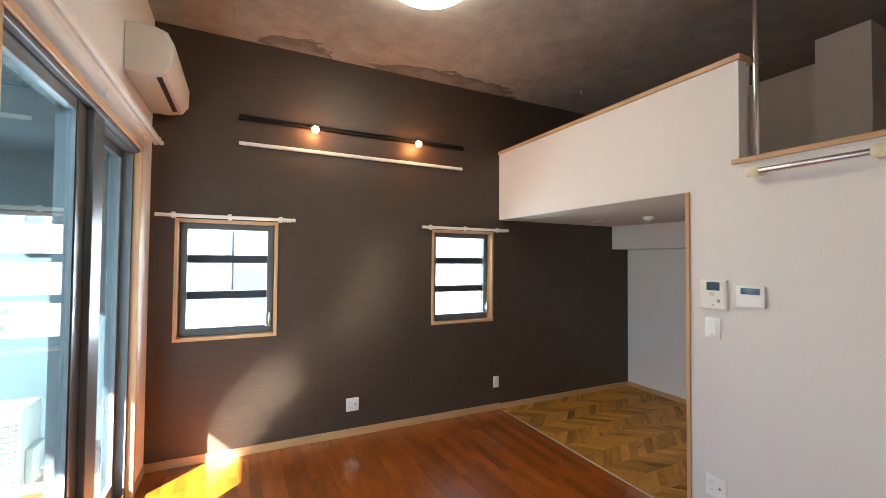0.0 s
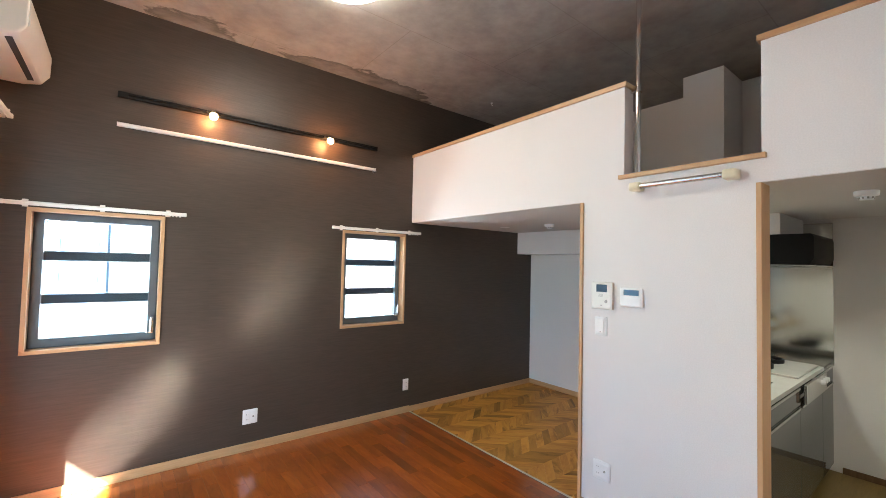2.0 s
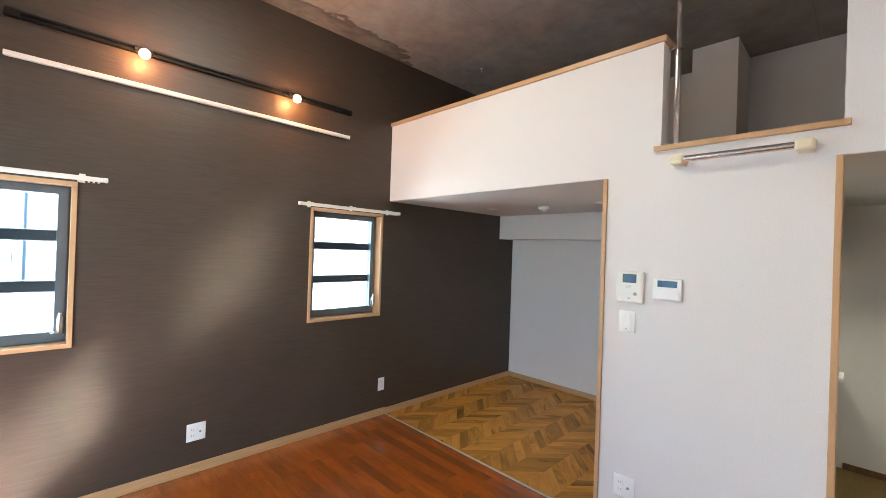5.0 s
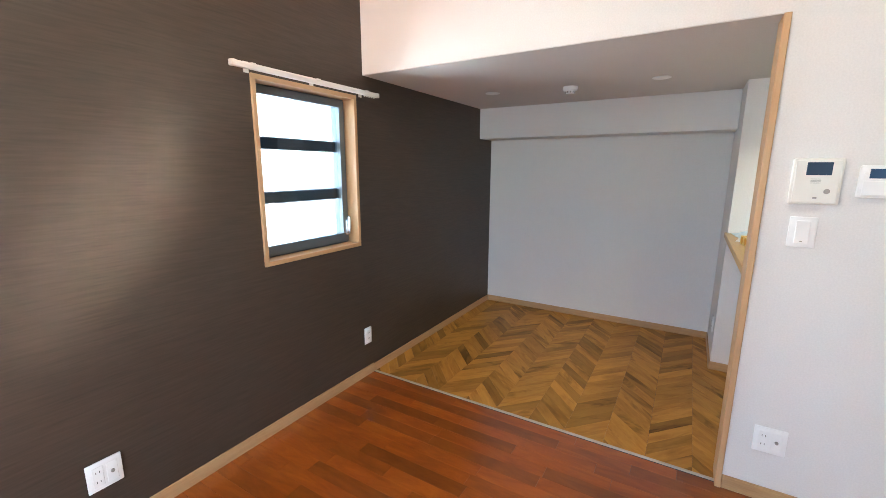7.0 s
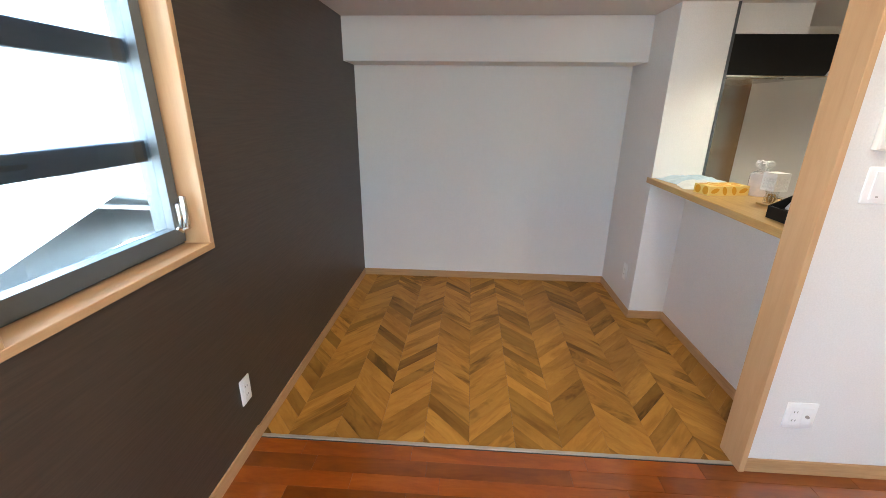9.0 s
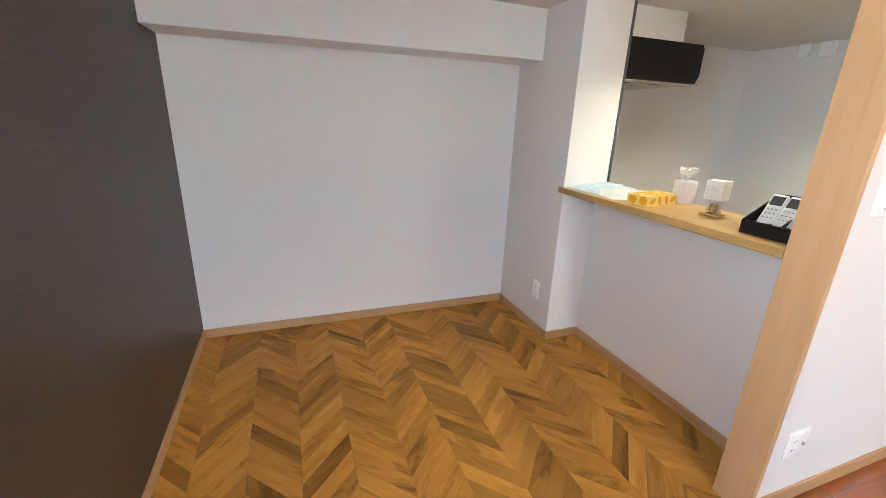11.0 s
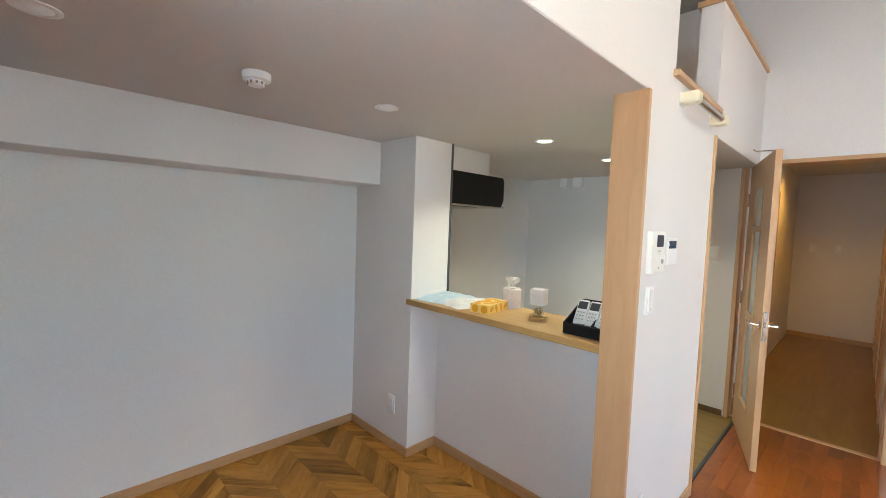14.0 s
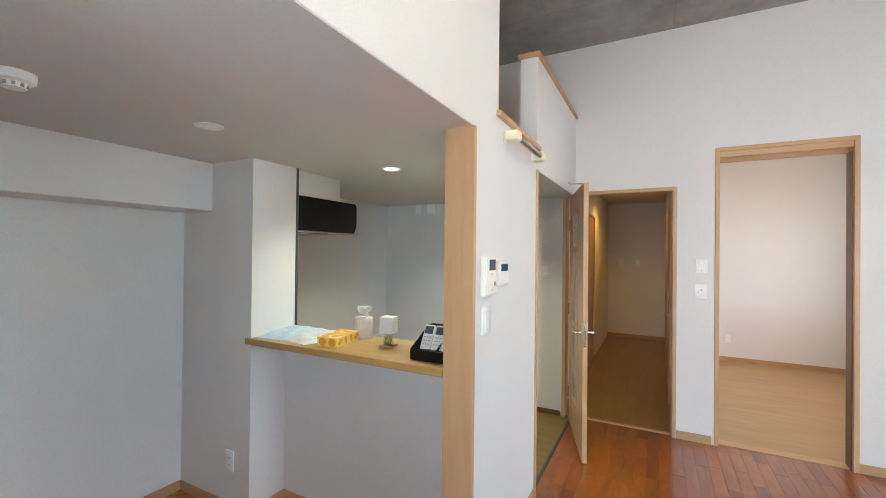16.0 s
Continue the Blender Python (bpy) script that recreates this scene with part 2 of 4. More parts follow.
def concrete():
    m, t, b = shader("stained_concrete", 0.8, 0, (0.3, 0.3, 0.3), 0.3)
    v = coords(t)
    big = noise_tex(t, v, 0.9, 5.0, 0.6, 0.4)
    col = ramp(t, big, [(0.28, (0.23, 0.216, 0.194)), (0.5, (0.36, 0.343, 0.314)), (0.72, (0.48, 0.459, 0.422))])
    spots = noise_tex(t, v, 5.0, 6.0, 0.65)
    col = mixed(t, 0.4, col, ramp(t, spots, [(0.3, (0.20, 0.188, 0.17)), (0.7, (0.50, 0.478, 0.44))]))
    # two damp patches along the edge over the dark wall, each with a paler rim
    sep = t.nodes.new("ShaderNodeSeparateXYZ")
    tc = t.nodes.new("ShaderNodeTexCoord")
    t.links.new(tc.outputs["Object"], sep.inputs[0])
    wob = noise_tex(t, coords(t, (1.0, 1.6, 1)), 4.5, 4.0, 0.6, 0.3)

    def calc(op, a, b_):
        n = t.nodes.new("ShaderNodeMath")
        n.operation = op
        for k, v in enumerate((a, b_)):
            if isinstance(v, float):
                n.inputs[k].default_value = v
            else:
                t.links.new(v, n.inputs[k])
        return n.outputs[0]

    for cx, rx, ry, depth in DAMP:
        u = calc("POWER", calc("ABSOLUTE", calc("DIVIDE", calc("SUBTRACT", sep.outputs["X"], cx), rx), 0.0), 2.0)
        w = calc("POWER", calc("ABSOLUTE", calc("DIVIDE", calc("SUBTRACT", sep.outputs["Y"], 3.79), ry), 0.0), 2.0)
        d = calc("ADD", calc("ADD", u, w), calc("MULTIPLY", calc("SUBTRACT", wob, 0.5), 2.4))
        rim = ramp(t, d, [(0.9, (0, 0, 0)), (0.98, (0.14, 0.14, 0.14)), (1.0, (0.0, 0.0, 0.0))])
        col = mixed(t, rim, col, (0.50, 0.46, 0.41))
        core = ramp(t, d, [(0.0, (0.45 * depth,) * 3), (0.72, (depth,) * 3), (0.93, (0, 0, 0))])
        col = mixed(t, core, col, (0.10, 0.094, 0.085))
    # form-board joints
    brick = node(t, "ShaderNodeTexBrick", Scale=1.0)
    brick.inputs["Color1"].default_value = brick.inputs["Color2"].default_value = (1, 1, 1, 1)
    brick.inputs["Mortar"].default_value = (0.84, 0.83, 0.82, 1)
    brick.inputs["Mortar Size"].default_value = 0.004
    brick.inputs["Brick Width"].default_value, brick.inputs["Row Height"].default_value = 1.8, 0.9
    t.links.new(v, brick.inputs["Vector"])
    col = mixed(t, 1.0, col, brick.outputs["Color"], "MULTIPLY")
    t.links.new(col, b.inputs["Base Color"])
    bump(t, b, noise_tex(t, v, 30.0, 6.0, 0.7), 0.3, 0.004)
    return m


CONCRETE = concrete()


def glass(name, tint=(1, 1, 1), gloss=1.0, rough=0.0):
    m = bpy.data.materials.new(name)
    m.use_nodes = True
    t = m.node_tree
    t.nodes.remove(t.nodes["Principled BSDF"])
    clear = node(t, "ShaderNodeBsdfTransparent", Color=(*tint, 1))
    shine = node(t, "ShaderNodeBsdfGlossy", Roughness=rough)
    edge = t.nodes.new("ShaderNodeLayerWeight")
    edge.inputs["Blend"].default_value = 0.5
    power = t.nodes.new("ShaderNodeMath")
    power.operation = "POWER"
    power.inputs[1].default_value = 4.0
    k = t.nodes.new("ShaderNodeMath")
    k.operation = "MULTIPLY_ADD"
    k.inputs[1].default_value, k.inputs[2].default_value = 0.85 * gloss, 0.045 * gloss
    mix = t.nodes.new("ShaderNodeMixShader")
    t.links.new(edge.outputs["Facing"], power.inputs[0])
    t.links.new(power.outputs[0], k.inputs[0])
    t.links.new(k.outputs[0], mix.inputs[0])
    t.links.new(clear.outputs[0], mix.inputs[1])
    t.links.new(shine.outputs[0], mix.inputs[2])
    t.links.new(mix.outputs[0], t.nodes["Material Output"].inputs["Surface"])
    return m


# glass colour dims the view outside, which renders too bright
PANE = glass("window_glass", (0.66, 0.72, 0.76))
DIMMED = glass("dimming_balcony_glass", (0.60, 0.71, 0.76))
CLEAR = glass("clear_plastic", (0.96, 0.97, 0.97), 1.0, 0.05)


def frosted():
    m, t, b = shader("frosted_glass", 0.45, 0, (0.75, 0.78, 0.76))
    b.inputs["Transmission Weight"].default_value = 0.55
    bump(t, b, noise_tex(t, coords(t), 60.0, 3.0), 0.2, 0.001)
    return m


FROST = frosted()


def glow(name, c, strength):
    m = bpy.data.materials.new(name)
    m.use_nodes = True
    b = m.node_tree.nodes["Principled BSDF"]
    b.inputs["Base Color"].default_value = (0.8, 0.8, 0.78, 1)
    b.inputs["Emission Color"].default_value = (*c, 1)
    b.inputs["Emission Strength"].default_value = strength
    return m


DOME = glow("lit_dome", (1.0, 0.88, 0.70), 1.235)
BULB = glow("lit_bulb", (1.0, 0.40, 0.13), 8.0)
DOWN = glow("lit_downlight", (1.0, 0.88, 0.66), 0.65)

# ---- shapes ----


def mesh_of(name, bm, material, smooth=False):
    bm.normal_update()
    me = bpy.data.meshes.new(name)
    bm.to_mesh(me)
    bm.free()
    me.materials.append(material)
    if smooth:
        me.polygons.foreach_set("use_smooth", [True] * len(me.polygons))
        me.set_sharp_from_angle(angle=radians(38))
    return me


def thing(name, m, label, category, group="", kind=""):
    ob = new(name)
    ob.empty_display_size = 0.05
    ob.matrix_basis = m
    return tagged(ob, label, category, group, kind)


def part(name, bm, material, parent, label="", smooth=False):
    ob = new(name, mesh_of(name, bm, material, smooth))
    ob.parent = parent
    if label:
        tagged(ob, label)
    return ob


def solo(name, bm, material, label, category="", kind="", group="", m=None, smooth=False):
    ob = new(name, mesh_of(name, bm, material, smooth))
    if m is not None:
        ob.matrix_basis = m
    return tagged(ob, label, category, group, kind)


def box(a, b, bevel=0.0, bm=None, seg=1):
    """A box between two corners, its edges rounded by bevel."""
    own = bmesh.new()
    bmesh.ops.create_cube(own, size=1)
    for v in own.verts:
        v.co = Vector([a[i] + (b[i] - a[i]) * (v.co[i] + 0.5) for i in range(3)])
    if bevel:
        bmesh.ops.bevel(own, geom=own.edges[:], offset=bevel, segments=seg, profile=0.5, affect="EDGES")
    if bm is None:
        return own
    tmp = bpy.data.meshes.new("tmp")
    own.to_mesh(tmp)
    own.free()
    bm.from_mesh(tmp)
    bpy.data.meshes.remove(tmp)
    return bm


def rod(p, q, r, r2=None, seg=20, bm=None):
    bm = bm or bmesh.new()
    p, q = Vector(p), Vector(q)
    turn = (q - p).to_track_quat("Z", "Y").to_matrix().to_4x4()
    bmesh.ops.create_cone(bm, cap_ends=True, segments=seg, radius1=r, radius2=r if r2 is None else r2, depth=(q - p).length,
                          matrix=Matrix.Translation((p + q) / 2) @ turn)
    return bm


def lathe(profile, seg=32, m=None):
    """A turned body from (radius, z) pairs."""
    bm = bmesh.new()
    rings = []
    for r, z in profile:
        if r < 1e-6:
            rings.append([bm.verts.new((0, 0, z))])
        else:
            rings.append([bm.verts.new((r * math.cos(2 * math.pi * k / seg), r * math.sin(2 * math.pi * k / seg), z)) for k in range(seg)])
    for a, b in zip(rings, rings[1:]):
        for k in range(seg):
            n = (k + 1) % seg
            quad = [a[k % len(a)], a[n % len(a)], b[n % len(b)], b[k % len(b)]]
            face = []
            for v in quad:
                if v not in face:
                    face.append(v)
            if len(face) > 2:
                bm.faces.new(face)
    bmesh.ops.recalc_face_normals(bm, faces=bm.faces[:])
    if m is not None:
        bm.transform(m)
    return bm


def tube(points, r, seg=10):
    bm = bmesh.new()
    pts = [Vector(p) for p in points]
    rings = []
    for i, p in enumerate(pts):
        d = (pts[min(i + 1, len(pts) - 1)] - pts[max(i - 1, 0)]).normalized()
        u = d.orthogonal().normalized() if i == 0 else (u - d * u.dot(d)).normalized()
        w = d.cross(u)
        rings.append([bm.verts.new(p + r * (math.cos(2 * math.pi * k / seg) * u + math.sin(2 * math.pi * k / seg) * w)) for k in range(seg)])
    for a, b in zip(rings, rings[1:]):
        for k in range(seg):
            bm.faces.new((a[k], a[(k + 1) % seg], b[(k + 1) % seg], b[k]))
    bm.faces.new(rings[0][::-1])
    bm.faces.new(rings[-1])
    bmesh.ops.recalc_face_normals(bm, faces=bm.faces[:])
    return bm


def extrude(outline, axis, lo, hi, bevel=0.0, seg=2):
    """A prism: outline in the two other axes in order, drawn out along axis."""
    bm = bmesh.new()

    def at(p, h):
        return {"x": (h, p[0], p[1]), "y": (p[0], h, p[1]), "z": (p[0], p[1], h)}[axis]
    a = [bm.verts.new(at(p, lo)) for p in outline]
    b = [bm.verts.new(at(p, hi)) for p in outline]
    bm.faces.new(a)
    bm.faces.new(b[::-1])
    for k in range(len(a)):
        n = (k + 1) % len(a)
        bm.faces.new((a[k], b[k], b[n], a[n]))
    bmesh.ops.recalc_face_normals(bm, faces=bm.faces[:])
    if bevel:
        bmesh.ops.bevel(bm, geom=bm.edges[:], offset=bevel, segments=seg, profile=0.5, affect="EDGES")
    return bm


def pierced(lo, hi, holes):
    """A block from lo to hi with box-shaped holes right through it; only outer faces are kept."""
    cuts = [sorted({lo[i], hi[i], *(h[k][i] for h in holes for k in (0, 1) if lo[i] < h[k][i] < hi[i])}) for i in range(3)]
    n = [len(c) - 1 for c in cuts]

    def solid(i, j, k):
        if not (0 <= i < n[0] and 0 <= j < n[1] and 0 <= k < n[2]):
            return False
        p = [(cuts[a][b] + cuts[a][b + 1]) / 2 for a, b in enumerate((i, j, k))]
        return not any(all(h[0][a] < p[a] < h[1][a] for a in range(3)) for h in holes)
    bm = bmesh.new()
    known = {}

    def vert(i, j, k):
        if (i, j, k) not in known:
            known[i, j, k] = bm.verts.new((cuts[0][i], cuts[1][j], cuts[2][k]))
        return known[i, j, k]
    for i in range(n[0]):
        for j in range(n[1]):
            for k in range(n[2]):
                if not solid(i, j, k):
                    continue
                for d, quad in (((-1, 0, 0), ((0, 0, 0), (0, 0, 1), (0, 1, 1), (0, 1, 0))), ((1, 0, 0), ((1, 0, 0), (1, 1, 0), (1, 1, 1), (1, 0, 1))),
                                ((0, -1, 0), ((0, 0, 0), (1, 0, 0), (1, 0, 1), (0, 0, 1))), ((0, 1, 0), ((0, 1, 0), (0, 1, 1), (1, 1, 1), (1, 1, 0))),
                                ((0, 0, -1), ((0, 0, 0), (0, 1, 0), (1, 1, 0), (1, 0, 0))), ((0, 0, 1), ((0, 0, 1), (1, 0, 1), (1, 1, 1), (0, 1, 1)))):
                    if not solid(i + d[0], j + d[1], k + d[2]):
                        bm.faces.new([vert(i + a, j + b, k + c) for a, b, c in quad])
    return bm


def setting(name, bm, material, label, category=""):
    return solo(name, bm, material, label, category or name.split("_")[0], "structure")


# ---- the large structure ----
NORTH, WEST, SOUTH, PART, PART_BACK = 3.79, -0.54, -0.67, 2.58, 2.69
ALC, KIT, LOW, TOP = 4.57, 4.68, 2.03, 3.39
W1, W2 = (-0.381, 0.357), (1.782, 2.506)
WZ = (0.948, 1.898)
setting("wall_north", pierced((-0.70, NORTH, -0.1), (4.85, 3.97, TOP), [((w[0] + 0.02, 3, WZ[0] + 0.02), (w[1] - 0.02, 5, WZ[1] - 0.02)) for w in (W1, W2)]),
        DARKW, "dark brown wall with horizontally woven wallpaper")
BAL = (1.62, 3.41, 0.03, 2.32)
setting("wall_west", pierced((-0.70, -5.2, -0.1), (WEST, NORTH, TOP), [((-1, BAL[0], BAL[2]), (0, BAL[1], BAL[3])), ((-1, -3.2, 0.9), (0, -1.4, 2.1))]),
        WHITE, "white wallpapered wall with the balcony window")
DOORX, SLIDEX = (1.79, 2.668), (0.675, 1.487)
setting("wall_south", pierced((WEST, -0.79, 0), (KIT, SOUTH, TOP), [((DOORX[0], -1, -1), (DOORX[1], 0, 2.045)), ((SLIDEX[0], -1, -1), (SLIDEX[1], 0, 2.335))]),
        WHITE, "white wallpapered wall with a door and a sliding doorway")
setting("wall_loft", pierced((PART, SOUTH, 0), (PART_BACK, NORTH, 2.742), [((2, 1.69, -1), (3, 4, LOW + 0.004)), ((2, -1, -1), (3, 0.70, LOW + 0.004)), ((2, 0.69, 2.16), (3, 1.395, 3))]),
        WHITE, "white partition wall with a loft parapet above")
setting("wall_east", box((KIT, -5.2, -0.1), (4.85, NORTH, TOP)), WHITE, "white wall closing kitchen and loft")
setting("wall_alcove", box((ALC, 1.37, 0), (KIT, NORTH, LOW)), WHITE, "white back wall of the alcove")
setting("wall_pillar", box((3.925, 1.37, 0), (ALC, 1.683, LOW)), WHITE, "white wallpapered pillar beside the counter")
setting("wall_knee", box((PART_BACK, 1.33, 0), (3.925, 1.442, 0.985)), WHITE, "white low wall under the counter")
setting("wall_beam", box((4.287, 1.683, 1.745), (ALC, NORTH, LOW), 0.003), WHITE, "white boxed beam along the alcove wall", "beam")
setting("ceiling_low", box((PART + 0.002, SOUTH, LOW), (KIT, NORTH, 2.06)), PLASTER, "smooth off-white ceiling under the loft")
setting("loft_floor", box((PART_BACK, SOUTH, 2.062), (KIT, NORTH, 2.165)), TRIMH, "pale wooden loft floor", "floor")
setting("ceiling_main", box((-0.70, -0.79, TOP), (4.85, 3.97, 3.55)), CONCRETE, "raw grey-brown concrete ceiling with damp stains")
setting("wall_loft_column", box((4.2, 1.36, 2.167), (KIT, 1.69, TOP)), WHITE, "white column standing in the loft", "column")
# rooms behind the south wall
HALLX = (1.79, 2.72)
setting("wall_hall_west", box((1.69, -4.9, 0), (HALLX[0], -0.79, 3.2)), WHITE, "white hall wall")
setting("wall_hall_east", pierced((HALLX[1], -4.9, 0), (2.84, -0.79, 2.42), [((2, -3.0, -1), (3, -2.25, 2.02))]), WHITE, "white hall wall with a doorway")
setting("wall_hall_end", box((1.69, -5.02, 0), (2.84, -4.9, 2.42)), WHITE, "white wall at the end of the hall")
setting("ceiling_hall", box((1.79, -5.02, 2.42), (KIT, -0.79, 2.5)), PLASTER, "white hall ceiling")
setting("wall_bath", box((2.84, -3.3, 0), (3.9, -3.2, 2.42)), WHITE, "plain white wall beyond the hall doorway")
setting("wall_bedroom", box((WEST, -3.95, 0), (1.69, -3.83, 3.2)), WHITE, "white bedroom back wall")
setting("ceiling_bedroom", box((WEST, -3.95, 3.2), (1.79, -0.79, 3.28)), PLASTER, "white bedroom ceiling")
setting("floor_bedroom", box((WEST, -3.95, -0.1), (1.69, -0.735, 0.003)), BEDFLOOR, "pale oak bedroom floor")
setting("floor_hall", box((1.69, -5.02, -0.1), (KIT, -0.735, 0.003)), HALLFLOOR, "glossy golden brown hall floor")
setting("floor_kitchen", box((2.622, -0.735, -0.1), (KIT, 1.33, 0.002)), VINYL, "yellowish wood-look vinyl kitchen floor")
FLOOR = setting("floor_living", box((WEST, -0.735, -0.1), (2.60, NORTH, -0.004)), SLOT, "orange-red merbau strip floor")
FLOOR_ALC = setting("floor_alcove", box((2.622, 1.33, -0.1), (ALC, NORTH, -0.004)), SLOT, "chevron patterned oak-look floor")
setting("floor_strip", box((2.60, -0.67, -0.05), (2.604, NORTH, -0.001)), SLOT, "dark joint beside the metal strip", "strip")
setting("floor_strip_metal", box((2.604, 1.70, -0.05), (2.622, NORTH, 0.004), 0.002), STRIP, "dull silver metal floor strip", "strip")
setting("floor_strip_kitchen", box((2.604, SOUTH, -0.05), (2.622, 0.70, 0.004), 0.002), ALUDARK, "dark metal floor strip", "strip")


def baseboard(x0, y0, x1, y1, h=0.068, material=None):
    setting("baseboard", box((x0, y0, 0.001), (x1, y1, h), 0.002), material or BASEW, "darker brown wooden baseboard" if material else "light brown wooden baseboard", "baseboard")


baseboard(WEST, NORTH - 0.009, 2.60, NORTH)
baseboard(2.60, NORTH - 0.009, ALC, NORTH, 0.06)
baseboard(ALC - 0.009, 1.683, ALC, NORTH - 0.009, 0.06)
baseboard(3.916, 1.683, ALC - 0.009, 1.692, 0.06)
baseboard(3.916, 1.451, 3.925, 1.683, 0.06)
baseboard(2.70, 1.442, 3.925, 1.451, 0.06)
baseboard(PART - 0.009, 0.71, PART, 1.677)
baseboard(1.522, SOUTH, 1.765, SOUTH + 0.009)
baseboard(WEST, SOUTH, 0.655, SOUTH + 0.009)
baseboard(2.70, SOUTH, KIT, SOUTH + 0.009, 0.05, DARKWOOD_SHADE)
baseboard(KIT - 0.009, SOUTH + 0.009, KIT, 0.70, 0.05, DARKWOOD_SHADE)
baseboard(WEST, SOUTH + 0.009, WEST + 0.009, BAL[0] - 0.03)
baseboard(WEST, BAL[1] + 0.03, WEST + 0.009, NORTH - 0.009)
baseboard(WEST, -3.83, 1.69, -3.821)
baseboard(HALLX[0], -4.9, HALLX[1], -4.891)


def trim(a, b, material=None, label="pale wooden trim", name="trim"):
    setting(name, box(a, b, 0.002), material or TRIM, label, "trim")


# wooden linings of the two openings and the loft
trim((2.568, 1.677, 0), (2.704, 1.701, LOW))
trim((2.568, 0.688, 0), (2.704, 0.711, LOW))
trim((2.564, 1.38, 2.742), (2.706, NORTH, 2.772), TRIMH, "pale wooden cap of the loft parapet")
trim((2.564, SOUTH, 2.742), (2.706, 0.705, 2.772), TRIMH, "pale wooden cap of the loft parapet")
trim((2.556, 0.668, 2.150), (2.71, 1.425, 2.176), TRIMH, "pale wooden sill of the loft opening")

# ---- doors and windows ----


def lining(name, x0, x1, top, y0, y1, face, label):
    """A door lining set into the south wall, x0..x1 outside, face wide."""
    root = thing(name, pose((x0 + x1) / 2, (y0 + y1) / 2, 0), label, "door frame", kind="structure")
    h = (x1 - x0) / 2
    d = (y1 - y0) / 2
    part("jamb", box((-h, -d, 0), (-h + face, d, top - face), 0.002), TRIM, root)
    part("jamb", box((h - face, -d, 0), (h, d, top - face), 0.002), TRIM, root)
    part("head", box((-h, -d, top - face), (h, d, top), 0.002), TRIMH, root)
    return root


d1 = lining("door_1", 1.768, 2.69, 2.072, -0.80, SOUTH + 0.012, 0.03, "pale wooden frame of the hall door")
part("stop", box((-0.431, -0.02, 0), (-0.419, 0.02, 2.04), 0.001), TRIM, d1)
part("threshold", box((-0.431, -0.03, 0.0), (0.431, 0.02, 0.006), 0.002), TRIMH, d1)
d2 = lining("door_2", 0.655, 1.505, 2.362, -0.80, SOUTH + 0.012, 0.03, "pale wooden frame of the open sliding doorway")
part("head_rail", box((-0.395, -0.07, 2.262), (0.395, -0.03, 2.332), 0.002), TRIMH, d2)
part("head_rail", box((-0.395, 0.02, 2.285), (0.395, 0.06, 2.332), 0.002), TRIMH, d2)
part("threshold", box((-0.395, -0.07, 0.0), (0.395, 0.03, 0.006), 0.002), TRIMH, d2)
# the jamb's shade is put into this strip's darker brown
part("side_slot", box((-0.395, -0.055, 0.0), (-0.388, 0.045, 2.262), 0.001), DARKWOOD_SHADE, d2, "sliding door's edge in its pocket, its shade put into darker brown")


def lever(parent, side):
    """A lever handle on one face of the door leaf; side is +1 or -1 in local y."""
    y = side * 0.018
    h = part("handle", rod((0.77, y, 0.925), (0.77, y + side * 0.008, 0.925), 0.024), CHROME, parent, "chrome lever handle", True)
    part("neck", rod((0.77, y, 0.925), (0.77, y + side * 0.05, 0.925), 0.009), CHROME, h, smooth=True)
    part("grip", tube([(0.777, y + side * 0.05, 0.925), (0.725, y + side * 0.052, 0.926), (0.665, y + side * 0.047, 0.922), (0.65, y + side * 0.038, 0.92)], 0.009), CHROME, h, smooth=True)


def door_leaf():
    """Hinged at its origin, running along local x."""
    ang = math.degrees(math.atan2(0.786, -0.239))
    root = thing("door_leaf", pose(2.605, -0.646, 0.008, 0, 0, ang), "open pale wooden door with frosted glass strip and chrome lever", "door")
    W, H, T = 0.82, 2.015, 0.017
    gx, gz = (0.26, 0.54), [(0.28, 0.90), (0.93, 1.52), (1.55, 1.83)]
    slab = pierced((0, -T, 0), (W, T, H), [((gx[0], -1, z[0]), (gx[1], 1, z[1])) for z in gz])
    part("leaf", slab, TRIM, root)
    for z in gz:
        part("glass_strip", box((gx[0] + 0.001, -0.004, z[0] + 0.001), (gx[1] - 0.001, 0.004, z[1] - 0.001)), FROST, root, "frosted glass strip")
        for s in (-1, 1):
            part("bead", pierced((gx[0] - 0.012, s * T - 0.004, z[0] - 0.012), (gx[1] + 0.012, s * T + 0.004, z[1] + 0.012), [((gx[0] + 0.006, -1, z[0] + 0.006), (gx[1] - 0.006, 1, z[1] - 0.006))]), TRIM, root)
    part("lock_plate", box((W - 0.001, -0.011, 0.83), (W + 0.002, 0.011, 1.02), 0.0008), STEEL, root, "brushed steel lock plate")
    part("latch", box((W, -0.006, 0.915), (W + 0.01, 0.006, 0.935), 0.002), CHROME, root)
    for s in (-1, 1):
        lever(root, s)
    for z in (0.25, 1.0, 1.76):
        part("hinge", rod((-0.004, -0.02, z - 0.05), (-0.004, -0.02, z + 0.05), 0.007), STEEL, root, "steel hinge", True)
    part("door_stay", tube([(0.74, 0.01, H + 0.004), (0.73, -0.05, H + 0.006), (0.72, -0.10, H + 0.007), (0.715, -0.115, H + 0.02)], 0.004, 8), STEEL, root, "thin steel stay on the top edge", True)


door_leaf()


